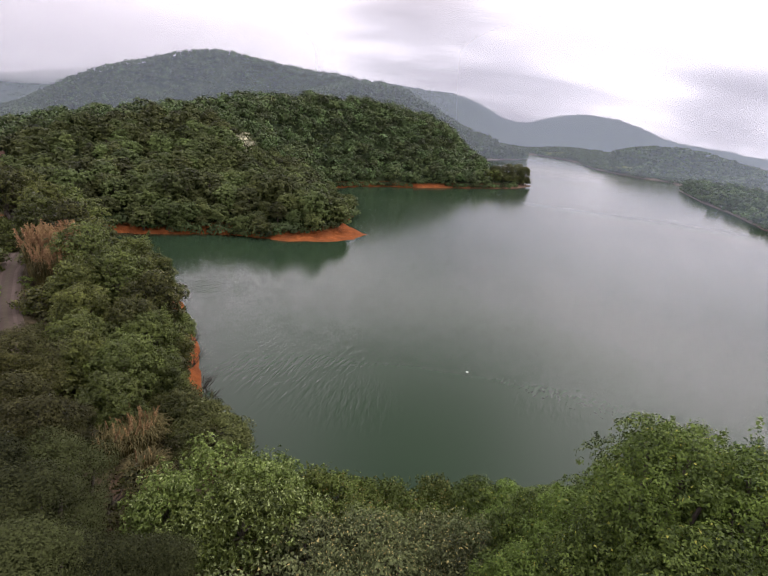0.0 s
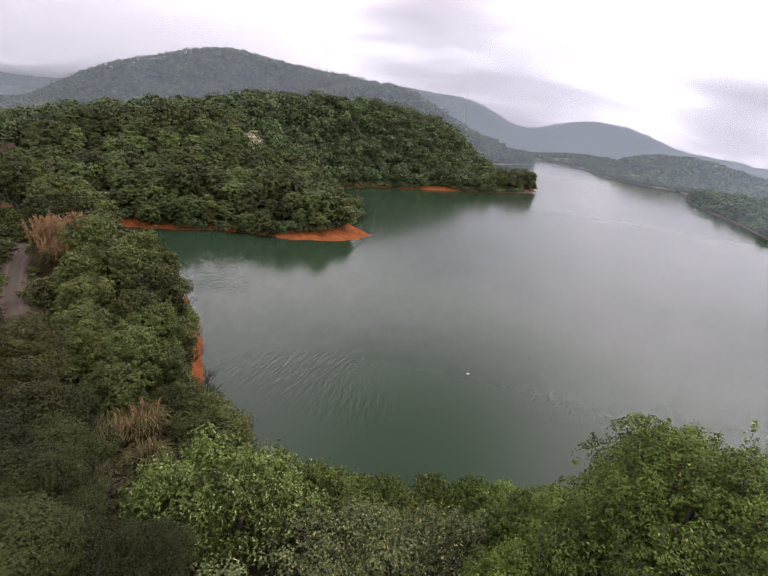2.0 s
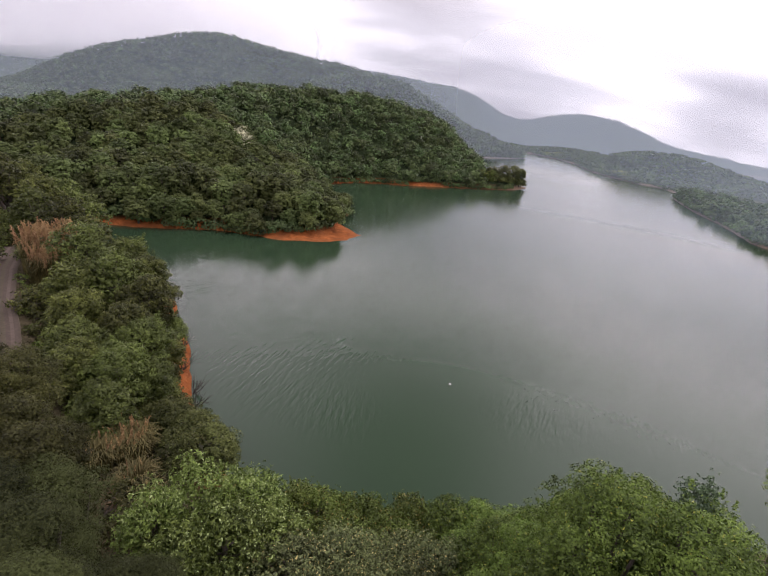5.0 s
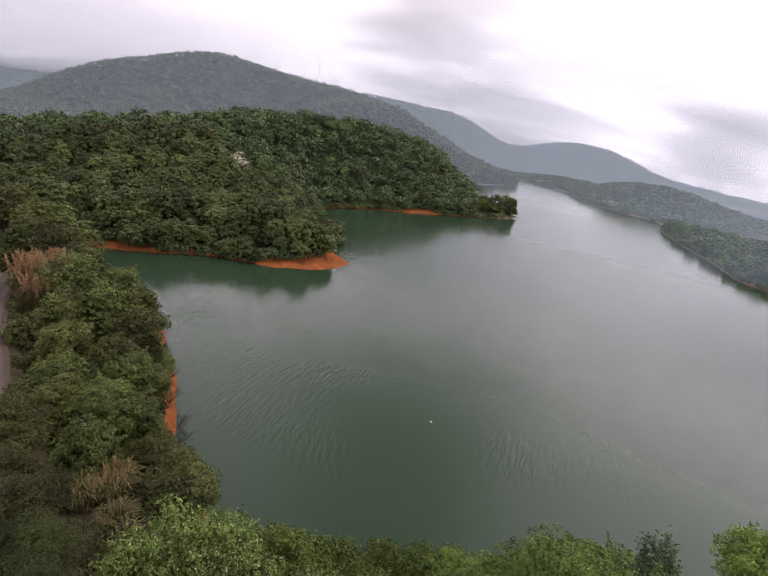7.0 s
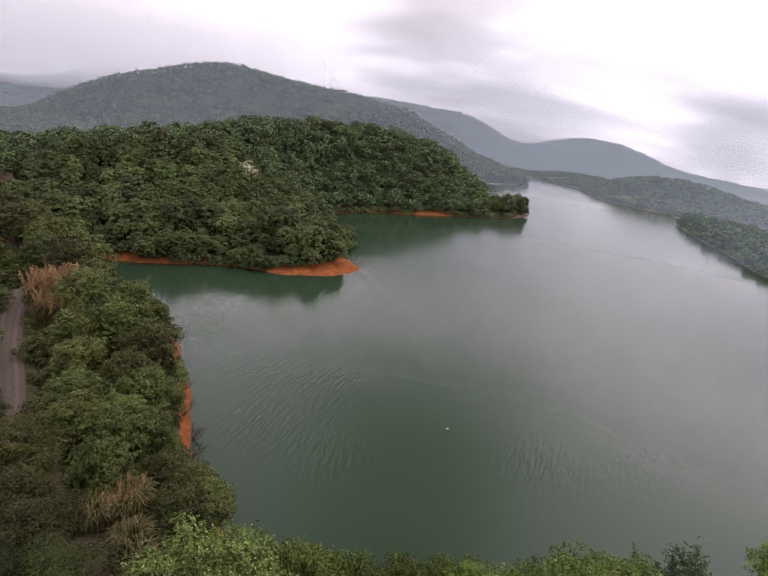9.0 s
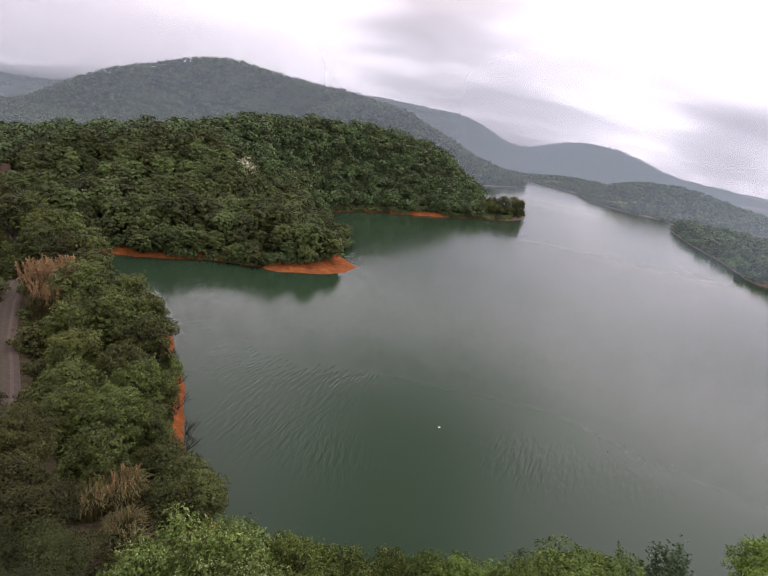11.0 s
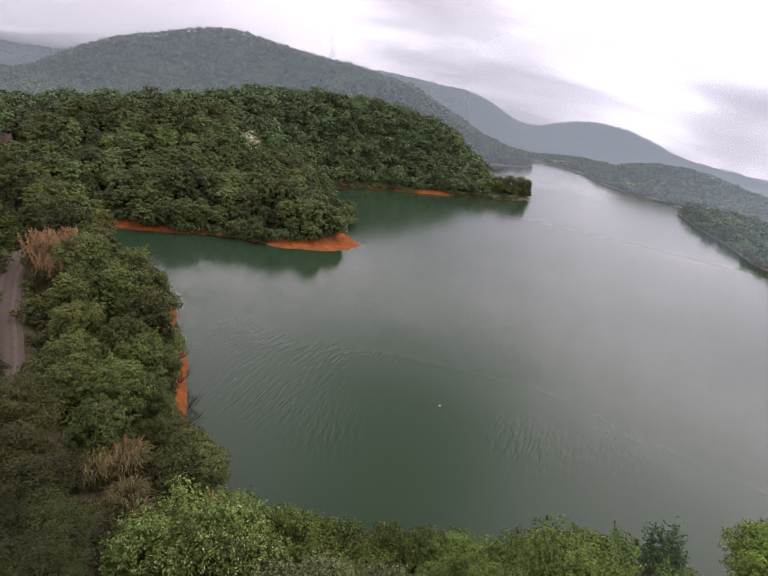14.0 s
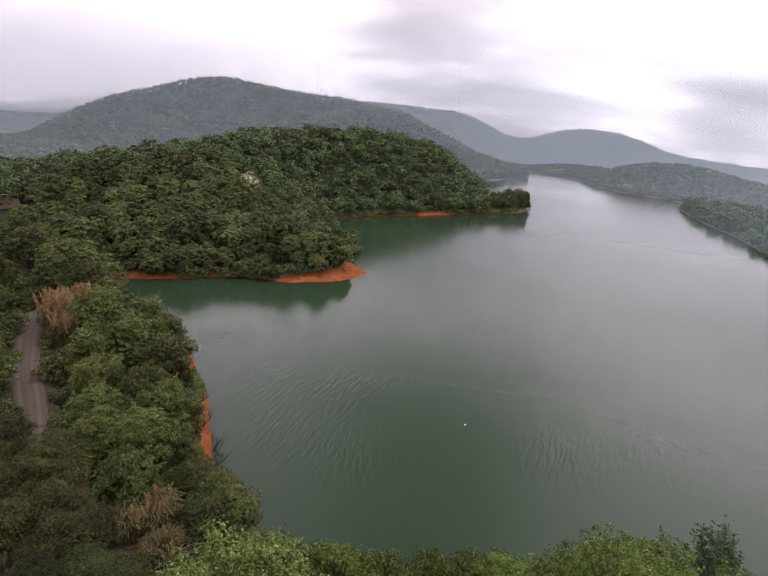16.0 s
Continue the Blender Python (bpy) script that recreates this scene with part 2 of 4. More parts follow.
def water_material():
    m, t, b, o = material("lake_water")
    pos = t.nodes.new("ShaderNodeNewGeometry").outputs["Position"]
    murk = noise_tex(t, pos, 0.02, 3.0, 0.5)
    link(t, ramp(t, murk, [(0.3, (0.015, 0.032, 0.016)), (0.7, (0.022, 0.041, 0.022))]), b.inputs["Base Color"])
    b.inputs["IOR"].default_value = 1.333
    # wind: long ripples in patches, over a faint swell
    wind = noise_tex(t, mapping(t, pos, scale=(1, 0.6, 1), rot=(0, 0, radians(25))), 0.05, 3.0, 0.5, 0.4)
    gust = ramp(t, wind, [(0.36, (0.25, 0.25, 0.25)), (0.64, (1, 1, 1))])
    reach, h = None, None
    for centre, size, angle in RIPPLES:
        dv = t.nodes.new("ShaderNodeVectorMath")
        dv.operation = "DISTANCE"
        link(t, pos, dv.inputs[0])
        dv.inputs[1].default_value = centre
        k = math_node(t, "DIVIDE", dv.outputs["Value"], size)
        k = math_node(t, "POWER", 2.718, math_node(t, "MULTIPLY", math_node(t, "MULTIPLY", k, k), -1.0))
        reach = k if reach is None else math_node(t, "ADD", reach, k, clamp=True)
        turned = mapping(t, pos, rot=(0, 0, radians(-angle)))
        crest = noise_tex(t, mapping(t, turned, scale=(0.24, 1, 1)), 2.1 if centre[1] < 100 else 0.5, 1.5, 0.5, 0.25)
        wave = math_node(t, "MULTIPLY", crest, math_node(t, "MULTIPLY", k, 0.095))
        h = wave if h is None else math_node(t, "ADD", h, wave)
    gust = math_node(t, "MULTIPLY", gust, reach)
    small = noise_tex(t, mapping(t, pos, scale=(1, 0.55, 1), rot=(0, 0, radians(38))), 1.7, 3.0, 0.6)
    h = math_node(t, "ADD", math_node(t, "MULTIPLY", h, math_node(t, "MULTIPLY_ADD", gust, 0.7, 0.3)), math_node(t, "MULTIPLY", small, math_node(t, "MULTIPLY_ADD", gust, 0.008, 0.003)))
    bump = t.nodes.new("ShaderNodeBump")
    bump.inputs["Strength"].default_value, bump.inputs["Distance"].default_value = 1.0, 1.0
    link(t, h, bump.inputs["Height"])
    link(t, bump.outputs[0], b.inputs["Normal"])
    link(t, math_node(t, "MULTIPLY_ADD", gust, -0.06, 0.15), b.inputs["Roughness"])
    return m


def haze_cloud_material(name, low, high, full, fade, top0, top1, noise_amount, east=1.0, tone=(0.40, 0.47, 0.58), side0=60.0, side1=200.0, west=1.0):
    """A sheet whose colour stands in for haze or low cloud: nothing at height low, at high its full share, thinning
    again from top0 to top1.
    """
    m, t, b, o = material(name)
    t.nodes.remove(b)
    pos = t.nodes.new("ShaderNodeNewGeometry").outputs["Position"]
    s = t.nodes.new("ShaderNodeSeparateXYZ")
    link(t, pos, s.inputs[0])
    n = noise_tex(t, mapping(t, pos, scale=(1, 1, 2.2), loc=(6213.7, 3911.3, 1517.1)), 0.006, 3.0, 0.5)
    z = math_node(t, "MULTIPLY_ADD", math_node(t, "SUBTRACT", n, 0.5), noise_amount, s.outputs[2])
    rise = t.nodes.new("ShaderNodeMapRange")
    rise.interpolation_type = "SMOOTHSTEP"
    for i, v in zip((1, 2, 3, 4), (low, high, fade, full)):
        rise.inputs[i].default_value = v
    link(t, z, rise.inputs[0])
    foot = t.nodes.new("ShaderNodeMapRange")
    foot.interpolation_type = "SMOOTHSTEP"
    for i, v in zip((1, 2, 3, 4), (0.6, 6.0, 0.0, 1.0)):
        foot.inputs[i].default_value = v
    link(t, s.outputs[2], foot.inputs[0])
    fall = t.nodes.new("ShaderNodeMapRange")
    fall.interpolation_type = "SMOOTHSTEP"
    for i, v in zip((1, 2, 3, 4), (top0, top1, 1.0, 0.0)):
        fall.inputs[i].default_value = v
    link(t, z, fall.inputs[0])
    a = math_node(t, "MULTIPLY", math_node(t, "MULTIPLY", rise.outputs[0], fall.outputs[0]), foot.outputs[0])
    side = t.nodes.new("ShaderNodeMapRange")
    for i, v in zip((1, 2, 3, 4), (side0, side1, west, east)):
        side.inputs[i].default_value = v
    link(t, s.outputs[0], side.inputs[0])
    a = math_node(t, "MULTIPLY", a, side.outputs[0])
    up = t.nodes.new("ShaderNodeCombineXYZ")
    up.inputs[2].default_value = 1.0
    # tone gives the sheet the colour of distant haze
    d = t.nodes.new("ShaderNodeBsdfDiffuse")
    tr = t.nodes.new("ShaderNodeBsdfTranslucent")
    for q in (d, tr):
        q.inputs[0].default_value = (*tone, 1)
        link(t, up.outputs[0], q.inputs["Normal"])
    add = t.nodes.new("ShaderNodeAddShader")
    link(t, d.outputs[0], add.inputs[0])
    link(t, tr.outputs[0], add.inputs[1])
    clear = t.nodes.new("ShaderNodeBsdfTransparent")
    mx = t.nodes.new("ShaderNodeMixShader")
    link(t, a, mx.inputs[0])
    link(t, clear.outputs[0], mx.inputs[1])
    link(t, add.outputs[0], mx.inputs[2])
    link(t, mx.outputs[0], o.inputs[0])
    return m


M_GROUND = ground_material()
M_ROAD = road_material("dirt_track", (0.026, 0.018, 0.013), (0.050, 0.035, 0.026), (0.09, 0.066, 0.050))
M_RUT = road_material("worn_wheel_rut", (0.045, 0.033, 0.026), (0.085, 0.064, 0.050), (0.14, 0.108, 0.086))
M_VERGE = road_material("grassy_verge", (0.028, 0.026, 0.014), (0.055, 0.046, 0.026), (0.09, 0.075, 0.045))
M_WATER = water_material()
M_BARK = bark_material("grey_bark", (0.028, 0.022, 0.017), (0.085, 0.070, 0.055))
M_WOODS = leaf_material("evergreen_leaves", (0.009, 0.017, 0.006), (0.108, 0.136, 0.040), rough=0.55, speckle=0.22, differ=0.62, drift=0.9)
M_FOREST = leaf_material("forest_canopy_leaves", (0.008, 0.017, 0.006), (0.088, 0.130, 0.044), rough=0.55, crowns=0.24, speckle=0.22, differ=0.62, drift=0.9)
M_BANK = leaf_material("glossy_bank_leaves", (0.006, 0.011, 0.003), (0.100, 0.118, 0.028), rough=0.45, speckle=0.4, differ=0.6, patch=0.75, drift=1.3)
M_PALE = leaf_material("broad_pale_leaves", (0.013, 0.028, 0.005), (0.178, 0.245, 0.056), (0.28, 0.35, 0.14), 0.10, rough=0.42, patch=0.9, drift=1.0)
M_ROW = leaf_material("yellow_green_leaves", (0.013, 0.026, 0.004), (0.122, 0.164, 0.034), (0.22, 0.17, 0.05), 0.03, patch=0.8, drift=1.1)
M_MOTTLED = leaf_material("mottled_leaves", (0.010, 0.017, 0.007), (0.150, 0.180, 0.070), (0.36, 0.31, 0.12), 0.05, patch=0.8, drift=1.1)
M_RIGHT = leaf_material("fresh_green_leaves", (0.009, 0.020, 0.003), (0.106, 0.160, 0.029), (0.22, 0.23, 0.04), 0.014, differ=0.18, patch=0.8, drift=1.2)
M_SAPLING = leaf_material("bright_sapling_leaves", (0.020, 0.045, 0.006), (0.165, 0.255, 0.045), patch=0.8, drift=1.0)
M_FEATHER = leaf_material("feathery_olive_foliage", (0.003, 0.005, 0.0015), (0.052, 0.062, 0.018), rough=0.7, differ=0.15, drift=0.9)
M_OLIVE = leaf_material("olive_leaves", (0.003, 0.004, 0.0015), (0.056, 0.057, 0.015), rough=0.6, patch=0.7, drift=1.0, differ=0.2)
M_SHRUB = leaf_material("dark_shrub_leaves", (0.016, 0.024, 0.007), (0.112, 0.130, 0.036))
M_BLUE = leaf_material("blue_green_leaves", (0.016, 0.036, 0.017), (0.096, 0.150, 0.068))
M_BLADE = leaf_material("grass_blades", (0.040, 0.046, 0.014), (0.165, 0.135, 0.055), rough=0.6)
M_PLUME = leaf_material("dry_plumes", (0.21, 0.130, 0.062), (0.42, 0.28, 0.145), rough=0.9)
M_FLOWER = leaf_material("pale_blossom", (0.09, 0.10, 0.05), (0.40, 0.39, 0.27), rough=0.7)
M_MEADOW = leaf_material("meadow_grass", (0.13, 0.15, 0.035), (0.24, 0.26, 0.07))
M_HAZEL = leaf_material("far_scrub_leaves", (0.018, 0.034, 0.012), (0.080, 0.120, 0.036), crowns=0.16)

# ---------------------------------------------------------------- the lie of the land
LAKE = [(-82, 93), (-70, 96), (-58, 98), (-49, 98), (-40, 101), (-34, 103), (-28, 103), (-19, 101), (-10, 103), (-6, 106), (-2.8, 113),
        (-6.5, 119), (-9.5, 124), (-7.5, 134), (-14, 148), (-19, 168), (-18, 184), (-8, 195), (3, 201), (15, 204), (25, 210), (47, 221), (62, 230), (74, 243),
        (66, 250), (60, 290), (66, 350), (77, 405), (105, 431), (128, 459), (140, 520), (154, 562), (163, 560), (172, 530), (184, 483),
        (169, 407), (172, 373), (178, 347), (187, 345), (190, 316), (166, 278), (157, 252), (149, 230), (142, 199), (130, 164),
        (150, 100), (150, 20), (100, -10), (62, 10), (48, 24), (34, 29), (20, 30), (8, 29), (0, 28.5), (-7, 30), (-12, 34), (-14.6, 38), (-15.6, 40.5),
        (-17.5, 45), (-20, 51), (-22.5, 56), (-26, 63), (-36, 74), (-50, 84), (-66, 89)]
LAKE_P = np.array(LAKE, float)


def shore_distance(x, y):
    """Metres inland from the waterline; negative on the lake."""
    x, y = np.asarray(x, float), np.asarray(y, float)
    best = np.full(x.shape, 1e9)
    inside = np.zeros(x.shape, bool)
    for (ax, ay), (bx, by) in zip(LAKE_P, np.roll(LAKE_P, -1, axis=0)):
        dx, dy = bx - ax, by - ay
        k = np.clip(((x - ax) * dx + (y - ay) * dy) / (dx * dx + dy * dy), 0, 1)
        best = np.minimum(best, np.hypot(x - ax - k * dx, y - ay - k * dy))
        if dy:
            inside ^= ((ay > y) != (by > y)) & (x < dx * (y - ay) / dy + ax)
    return np.where(inside, -best, best)


# crest points: azimuth in degrees, distance, height of the treetops, spread of the hill
TREE_H = 7.5
CRESTS = [(-50, 165, 16.0, 34), (-44, 165, 18.0, 34), (-37.4, 168, 18.2, 30), (-31.5, 175, 22.6, 30), (-25.2, 178, 27.3, 30), (-20.5, 180, 32.0, 28), (-16.6, 183, 21.5, 28), (-12.5, 190, 29.6, 28),
          (-8.3, 208, 29.7, 30), (-4.5, 232, 32.4, 32), (-1, 258, 37.3, 34), (3.1, 284, 29.0, 30), (6, 294, 23.7, 24), (8.7, 290, 22.8, 18), (10.8, 268, 10.9, 10),
          (-2, 420, 56.0, 55), (3, 440, 41.0, 45), (8.5, 450, 26.6, 35), (12, 462, 14.8, 28),
          (-44, 640, 10.0, 70), (-37, 660, -10.0, 70), (-33.6, 680, 34.0, 60), (-29.1, 690, 50.0, 60), (-24.8, 700, 75.1, 60), (-20.2, 710, 90.1, 60), (-16.4, 715, 90.7, 60), (-12.5, 715, 83.5, 60),
          (-6.8, 700, 79.2, 60), (-2.5, 680, 69.7, 60), (2.0, 620, 54.8, 60),
          (-55, 1300, 95.0, 150), (-46, 1300, 90.0, 150), (-37, 1300, 56.6, 150), (-29, 1320, 84.0, 150), (-21, 1350, 96.0, 150), (-13, 1400, 100.0, 160), (-5, 1450, 116.0, 160),
          (0.5, 1500, 118.2, 130), (5.5, 1520, 111.2, 120), (10.9, 1540, 72.4, 110), (14.4, 1560, 11.2, 90), (17.6, 1500, 57.0, 90), (20.9, 1450, 79.0, 90), (24.7, 1350, 62.0, 90),
          (29.6, 1050, 29.0, 80), (33, 850, 11.0, 70), (37, 640, 9.0, 60), (42, 560, 10.0, 60), (37, 900, 12.0, 90),
          (15.5, 660, 9.0, 40), (18.5, 650, 13.0, 40), (21, 600, 15.0, 40), (23.8, 500, 17.0, 34), (27.3, 490, 24.0, 32), (30.4, 500, 27.0, 32), (33.5, 500, 21.0, 30), (37, 480, 14.0, 28), (16, 900, 20.0, 110), (21, 900, 27.0, 110), (26, 850, 23.0, 100), (31, 740, 10.0, 80),
          (33.5, 325, 4.5, 22), (36, 300, 8.0, 22), (40, 280, 13.0, 28), (47, 280, 20.0, 35),
          (60, 30, 16, 14), (-50, 60, 12, 14), (-60, 110, 18, 24), (-72, 60, 18, 24), (-45, 36, 12, 9), (180, 6, 16, 12), (120, 45, 18, 20), (-120, 45, 18, 20), (180, 70, 24, 40)]


def setback(x, y):
    """How far the trees keep from the waterline: wide at the bare spits."""
    spit = 11.0 * np.exp(-(((x + 3.0) / 9) ** 2 + ((y - 110.5) / 9) ** 2)) + 4.5 * np.exp(-(((x - 20) / 6) ** 2 + ((y - 207) / 6) ** 2)) + 5 * np.exp(-(((x - 69) / 7) ** 2 + ((y - 237) / 8) ** 2))
    strip = 5.0 * np.exp(-(((x + 13) / 8) ** 2 + ((y - 104) / 6) ** 2)) + 1.2 * np.exp(-(((x + 53) / 12) ** 2 + ((y - 98) / 8) ** 2)) + 1.3 * np.exp(-(((x + 18.5) / 6) ** 2 + ((y - 47) / 9) ** 2))
    return -0.1 + spit + strip


def rise(d, x, y):
    """The bank: a bare shelf, wide at the spits, then a steady slope; low land across the lake."""
    d = np.asarray(d, float)
    shelf = np.maximum(setback(x, y), 1.0)
    top = np.where((x > 100) & (y > 150), 3.0, 9.0)
    land = 0.7 * np.clip(d / shelf, 0, 1) + 0.36 * np.clip(d - 0.8 * shelf, 0, top)
    return np.where(d > 0, land, np.maximum(0.3 * d, -7.0))


def hills(x, y):
    total = np.zeros(np.shape(x))
    for (cx, cy, s), a in zip(HILL_C, HILL_A):
        total = total + a * np.exp(-((x - cx) ** 2 + (y - cy) ** 2) / (2 * s * s))
    return total


def solid(d, w=42.0):
    k = np.clip(np.asarray(d, float) / w, 0, 1)
    return k * k * (3 - 2 * k)


HILL_C = [(r * math.sin(radians(a)), r * math.cos(radians(a)), s) for a, r, z, s in CRESTS]
cx, cy = np.array([c[0] for c in HILL_C]), np.array([c[1] for c in HILL_C])
cd = shore_distance(cx, cy)
want = np.array([z for a, r, z, s in CRESTS]) - TREE_H - rise(cd, cx, cy)
A = np.stack([np.exp(-((cx - px) ** 2 + (cy - py) ** 2) / (2 * s * s)) for px, py, s in HILL_C], axis=1) * solid(cd)[:, None]
HILL_A = np.linalg.solve(A.T @ A + 0.02 * np.eye(len(want)), A.T @ want)


def wobble(x, y, s, seed):
    """Cheap smooth unevenness of about one metre's size per unit s."""
    return (np.sin(x / s + seed) * np.cos(y / s * 1.3 - seed * 2) + np.sin((x + y) / s * 0.71 + seed * 3) * 0.6 + np.sin((x - 1.7 * y) / s * 1.9) * 0.35) / 1.95


def height(x, y):
    x, y = np.asarray(x, float), np.asarray(y, float)
    d = shore_distance(x, y)
    d = d + wobble(x, y, 1.7, 0.7) * 0.5 * np.clip(1 - np.abs(d) / 12, 0, 1)
    h = rise(d, x, y) + np.maximum(hills(x, y), -1) * solid(d)
    r = np.hypot(x, y)
    h = h + np.where(d > 4, wobble(x, y, 9, 1.0) * 0.5, 0)
    h = h + np.where(r > 500, wobble(x, y, 45, 2.0) * np.clip((r - 500) / 150, 0, 5) * solid(d, 120), 0)
    h = h - 150 * np.clip((r - 1500) / 2500, 0, 1) ** 1.2
    bed = np.exp(-(road_distance(x, y) / 3.0) ** 4)
    return h * (1 - bed) + (ROAD_Z - 0.12) * bed


ROAD = [(-21.5, 20), (-25.5, 29), (-30.4, 37.4), (-34.2, 42.6), (-38.6, 48.2), (-44.4, 57.0), (-48.5, 65)]
ROAD_Z = 5.0


def road_distance(x, y):
    pr = np.array(ROAD, float)
    best = np.full(np.shape(x), 1e9)
    for (ax, ay), (bx, by) in zip(pr, pr[1:]):
        dx, dy = bx - ax, by - ay
        kk = np.clip(((x - ax) * dx + (y - ay) * dy) / (dx * dx + dy * dy), 0, 1)
        best = np.minimum(best, np.hypot(x - ax - kk * dx, y - ay - kk * dy))
    return best


def ground_z(x, y):
    return float(height(np.array([x]), np.array([y]))[0])


# ---------------------------------------------------------------- mesh helpers
def mesh_from(name, verts, faces, mats, smooth=False, mat_index=None):
    verts, faces = np.asarray(verts, np.float32), np.asarray(faces, np.int32)
    me = bpy.data.meshes.new(name)
    n, k = faces.shape
    me.vertices.add(len(verts))
    me.vertices.foreach_set("co", verts.ravel())
    me.loops.add(n * k)
    me.loops.foreach_set("vertex_index", faces.ravel())
    me.polygons.add(n)
    me.polygons.foreach_set("loop_start", np.arange(n, dtype=np.int32) * k)
    me.polygons.foreach_set("loop_total", np.full(n, k, np.int32))
    if mat_index is not None:
        me.polygons.foreach_set("material_index", np.asarray(mat_index, np.int32))
    if smooth:
        me.polygons.foreach_set("use_smooth", np.ones(n, bool))
    for m in mats:
        me.materials.append(m)
    me.update(calc_edges=True)
    me.validate()
    return me


def unit(v):
    return v / np.maximum(np.linalg.norm(v, axis=-1, keepdims=True), 1e-9)


def leaves(rng, centres, normals, length, width, droop=0.0, rosette=0.0):
    """Small folded leaves (diamonds) at the centres, facing the normals, each turned at random."""
    n = len(centres)
    ref = unit(rng.normal(size=(n, 3)))
    u = unit(np.cross(normals, ref))
    v = np.cross(normals, u)
    u = unit(u - np.array([0, 0, droop]))
    l = (length * rng.uniform(0.65, 1.35, n))[:, None] / 2
    w = (width * rng.uniform(0.65, 1.35, n))[:, None] / 2
    fold = normals * w * 0.45
    centres = centres + u * l * rosette
    p = np.stack([centres - u * l, centres + v * w + fold - u * l * 0.15, centres + u * l, centres - v * w + fold - u * l * 0.15], axis=1)
    return p.reshape(-1, 3)


def small_leaves(rng, centres, normals, length, width):
    """Far leaf sprays: one pointed triangle each."""
    n = len(centres)
    u = unit(np.cross(normals, unit(rng.normal(size=(n, 3)))))
    v = np.cross(normals, u)
    l = (length * rng.uniform(0.65, 1.35, n))[:, None] * 0.6
    w = (width * rng.uniform(0.65, 1.35, n))[:, None] * 0.6
    return np.stack([centres - u * l * 0.6 + v * w, centres + u * l, centres - u * l * 0.6 - v * w], axis=1).reshape(-1, 3)


def triples(n):
    return np.arange(n * 3, dtype=np.int32).reshape(n, 3)


def quads(n, start=0):
    return np.arange(n * 4, dtype=np.int32).reshape(n, 4) + start


def lobes_of(rng, radius, high, count, spread=0.62, low=0.35):
    """The lobes of a crown: rounded masses round its axis, the top one highest."""
    out = [(0.0, 0.0, high * 0.70, radius * 0.66, radius * 0.62, high * 0.30)]
    for i in range(count):
        a = 2.4 * i + rng.uniform(-0.4, 0.4)
        q = radius * spread * rng.uniform(0.75, 1.1)
        s = rng.uniform(0.36, 0.52)
        out.append((q * math.cos(a), q * math.sin(a), high * rng.uniform(low, 0.72), radius * s, radius * s * rng.uniform(0.85, 1.15), high * rng.uniform(0.15, 0.24)))
    return np.array(out)


def scatter(rng, lobes, n, inner=0.7, under=-0.35, jitter=0.55, up=0.18):
    area = lobes[:, 3] * lobes[:, 4] + lobes[:, 5] * lobes[:, 3]
    which = rng.choice(len(lobes), n, p=area / area.sum())
    d = unit(rng.normal(size=(n, 3)))
    d[:, 2] = np.where(d[:, 2] < under, -d[:, 2], d[:, 2])
    lob = lobes[which]
    c = lob[:, :3] + d * lob[:, 3:] * (inner + (1.06 - inner) * np.sqrt(rng.uniform(0, 1, n)))[:, None]
    nor = unit(d + rng.normal(size=(n, 3)) * jitter + np.array([0, 0, up]))
    return c, nor


def billow_lobes(rng, radius, high, count):
    """A rounded core with many smaller billows bulging from its upper side."""
    core = min(radius * 1.05, high * 0.42)
    out = [(0.0, 0.0, high - core * 1.32, radius * 0.76, radius * 0.76, core)]
    for i in range(count):
        a = 2.4 * i + rng.uniform(-0.35, 0.35)
        e = math.asin(min(0.97, max(-0.6, 1.0 - 1.65 * (i + 0.5) / count + rng.uniform(-0.1, 0.1))))
        s = radius * rng.uniform(0.20, 0.46)
        q = radius * rng.uniform(0.58, 0.84)
        out.append((q * math.cos(e) * math.cos(a), q * math.cos(e) * math.sin(a), high - core * 1.32 + core * 0.82 * math.sin(e), s, s, s * rng.uniform(0.75, 1.0)))
    return np.array(out)


def tufts(rng, lobes, n, tuft, per, under=-0.5, jitter=0.3):
    """Leaves in small domed tufts over the lobes: places and the way each leaf faces."""
    c, d = scatter(rng, lobes, max(n // per, 1), 0.9, under, 0.25, 0.25)
    r = tuft * rng.uniform(0.6, 1.3, len(c))
    c, d, r = np.repeat(c, per, axis=0), np.repeat(d, per, axis=0), np.repeat(r, per)
    v = unit(rng.normal(size=c.shape))
    lean = unit(d + np.array([0, 0, 0.45]))
    dot = (v * lean).sum(1)
    v = np.where((dot < -0.15)[:, None], v - 2 * dot[:, None] * lean, v)
    c = c + v * (r * rng.uniform(0.55, 1.0, len(c)))[:, None] * np.array([1.0, 1.0, 0.75])
    return c, unit(v * 0.75 + d * 0.45 + rng.normal(size=c.shape) * jitter + np.array([0, 0, 0.15]))


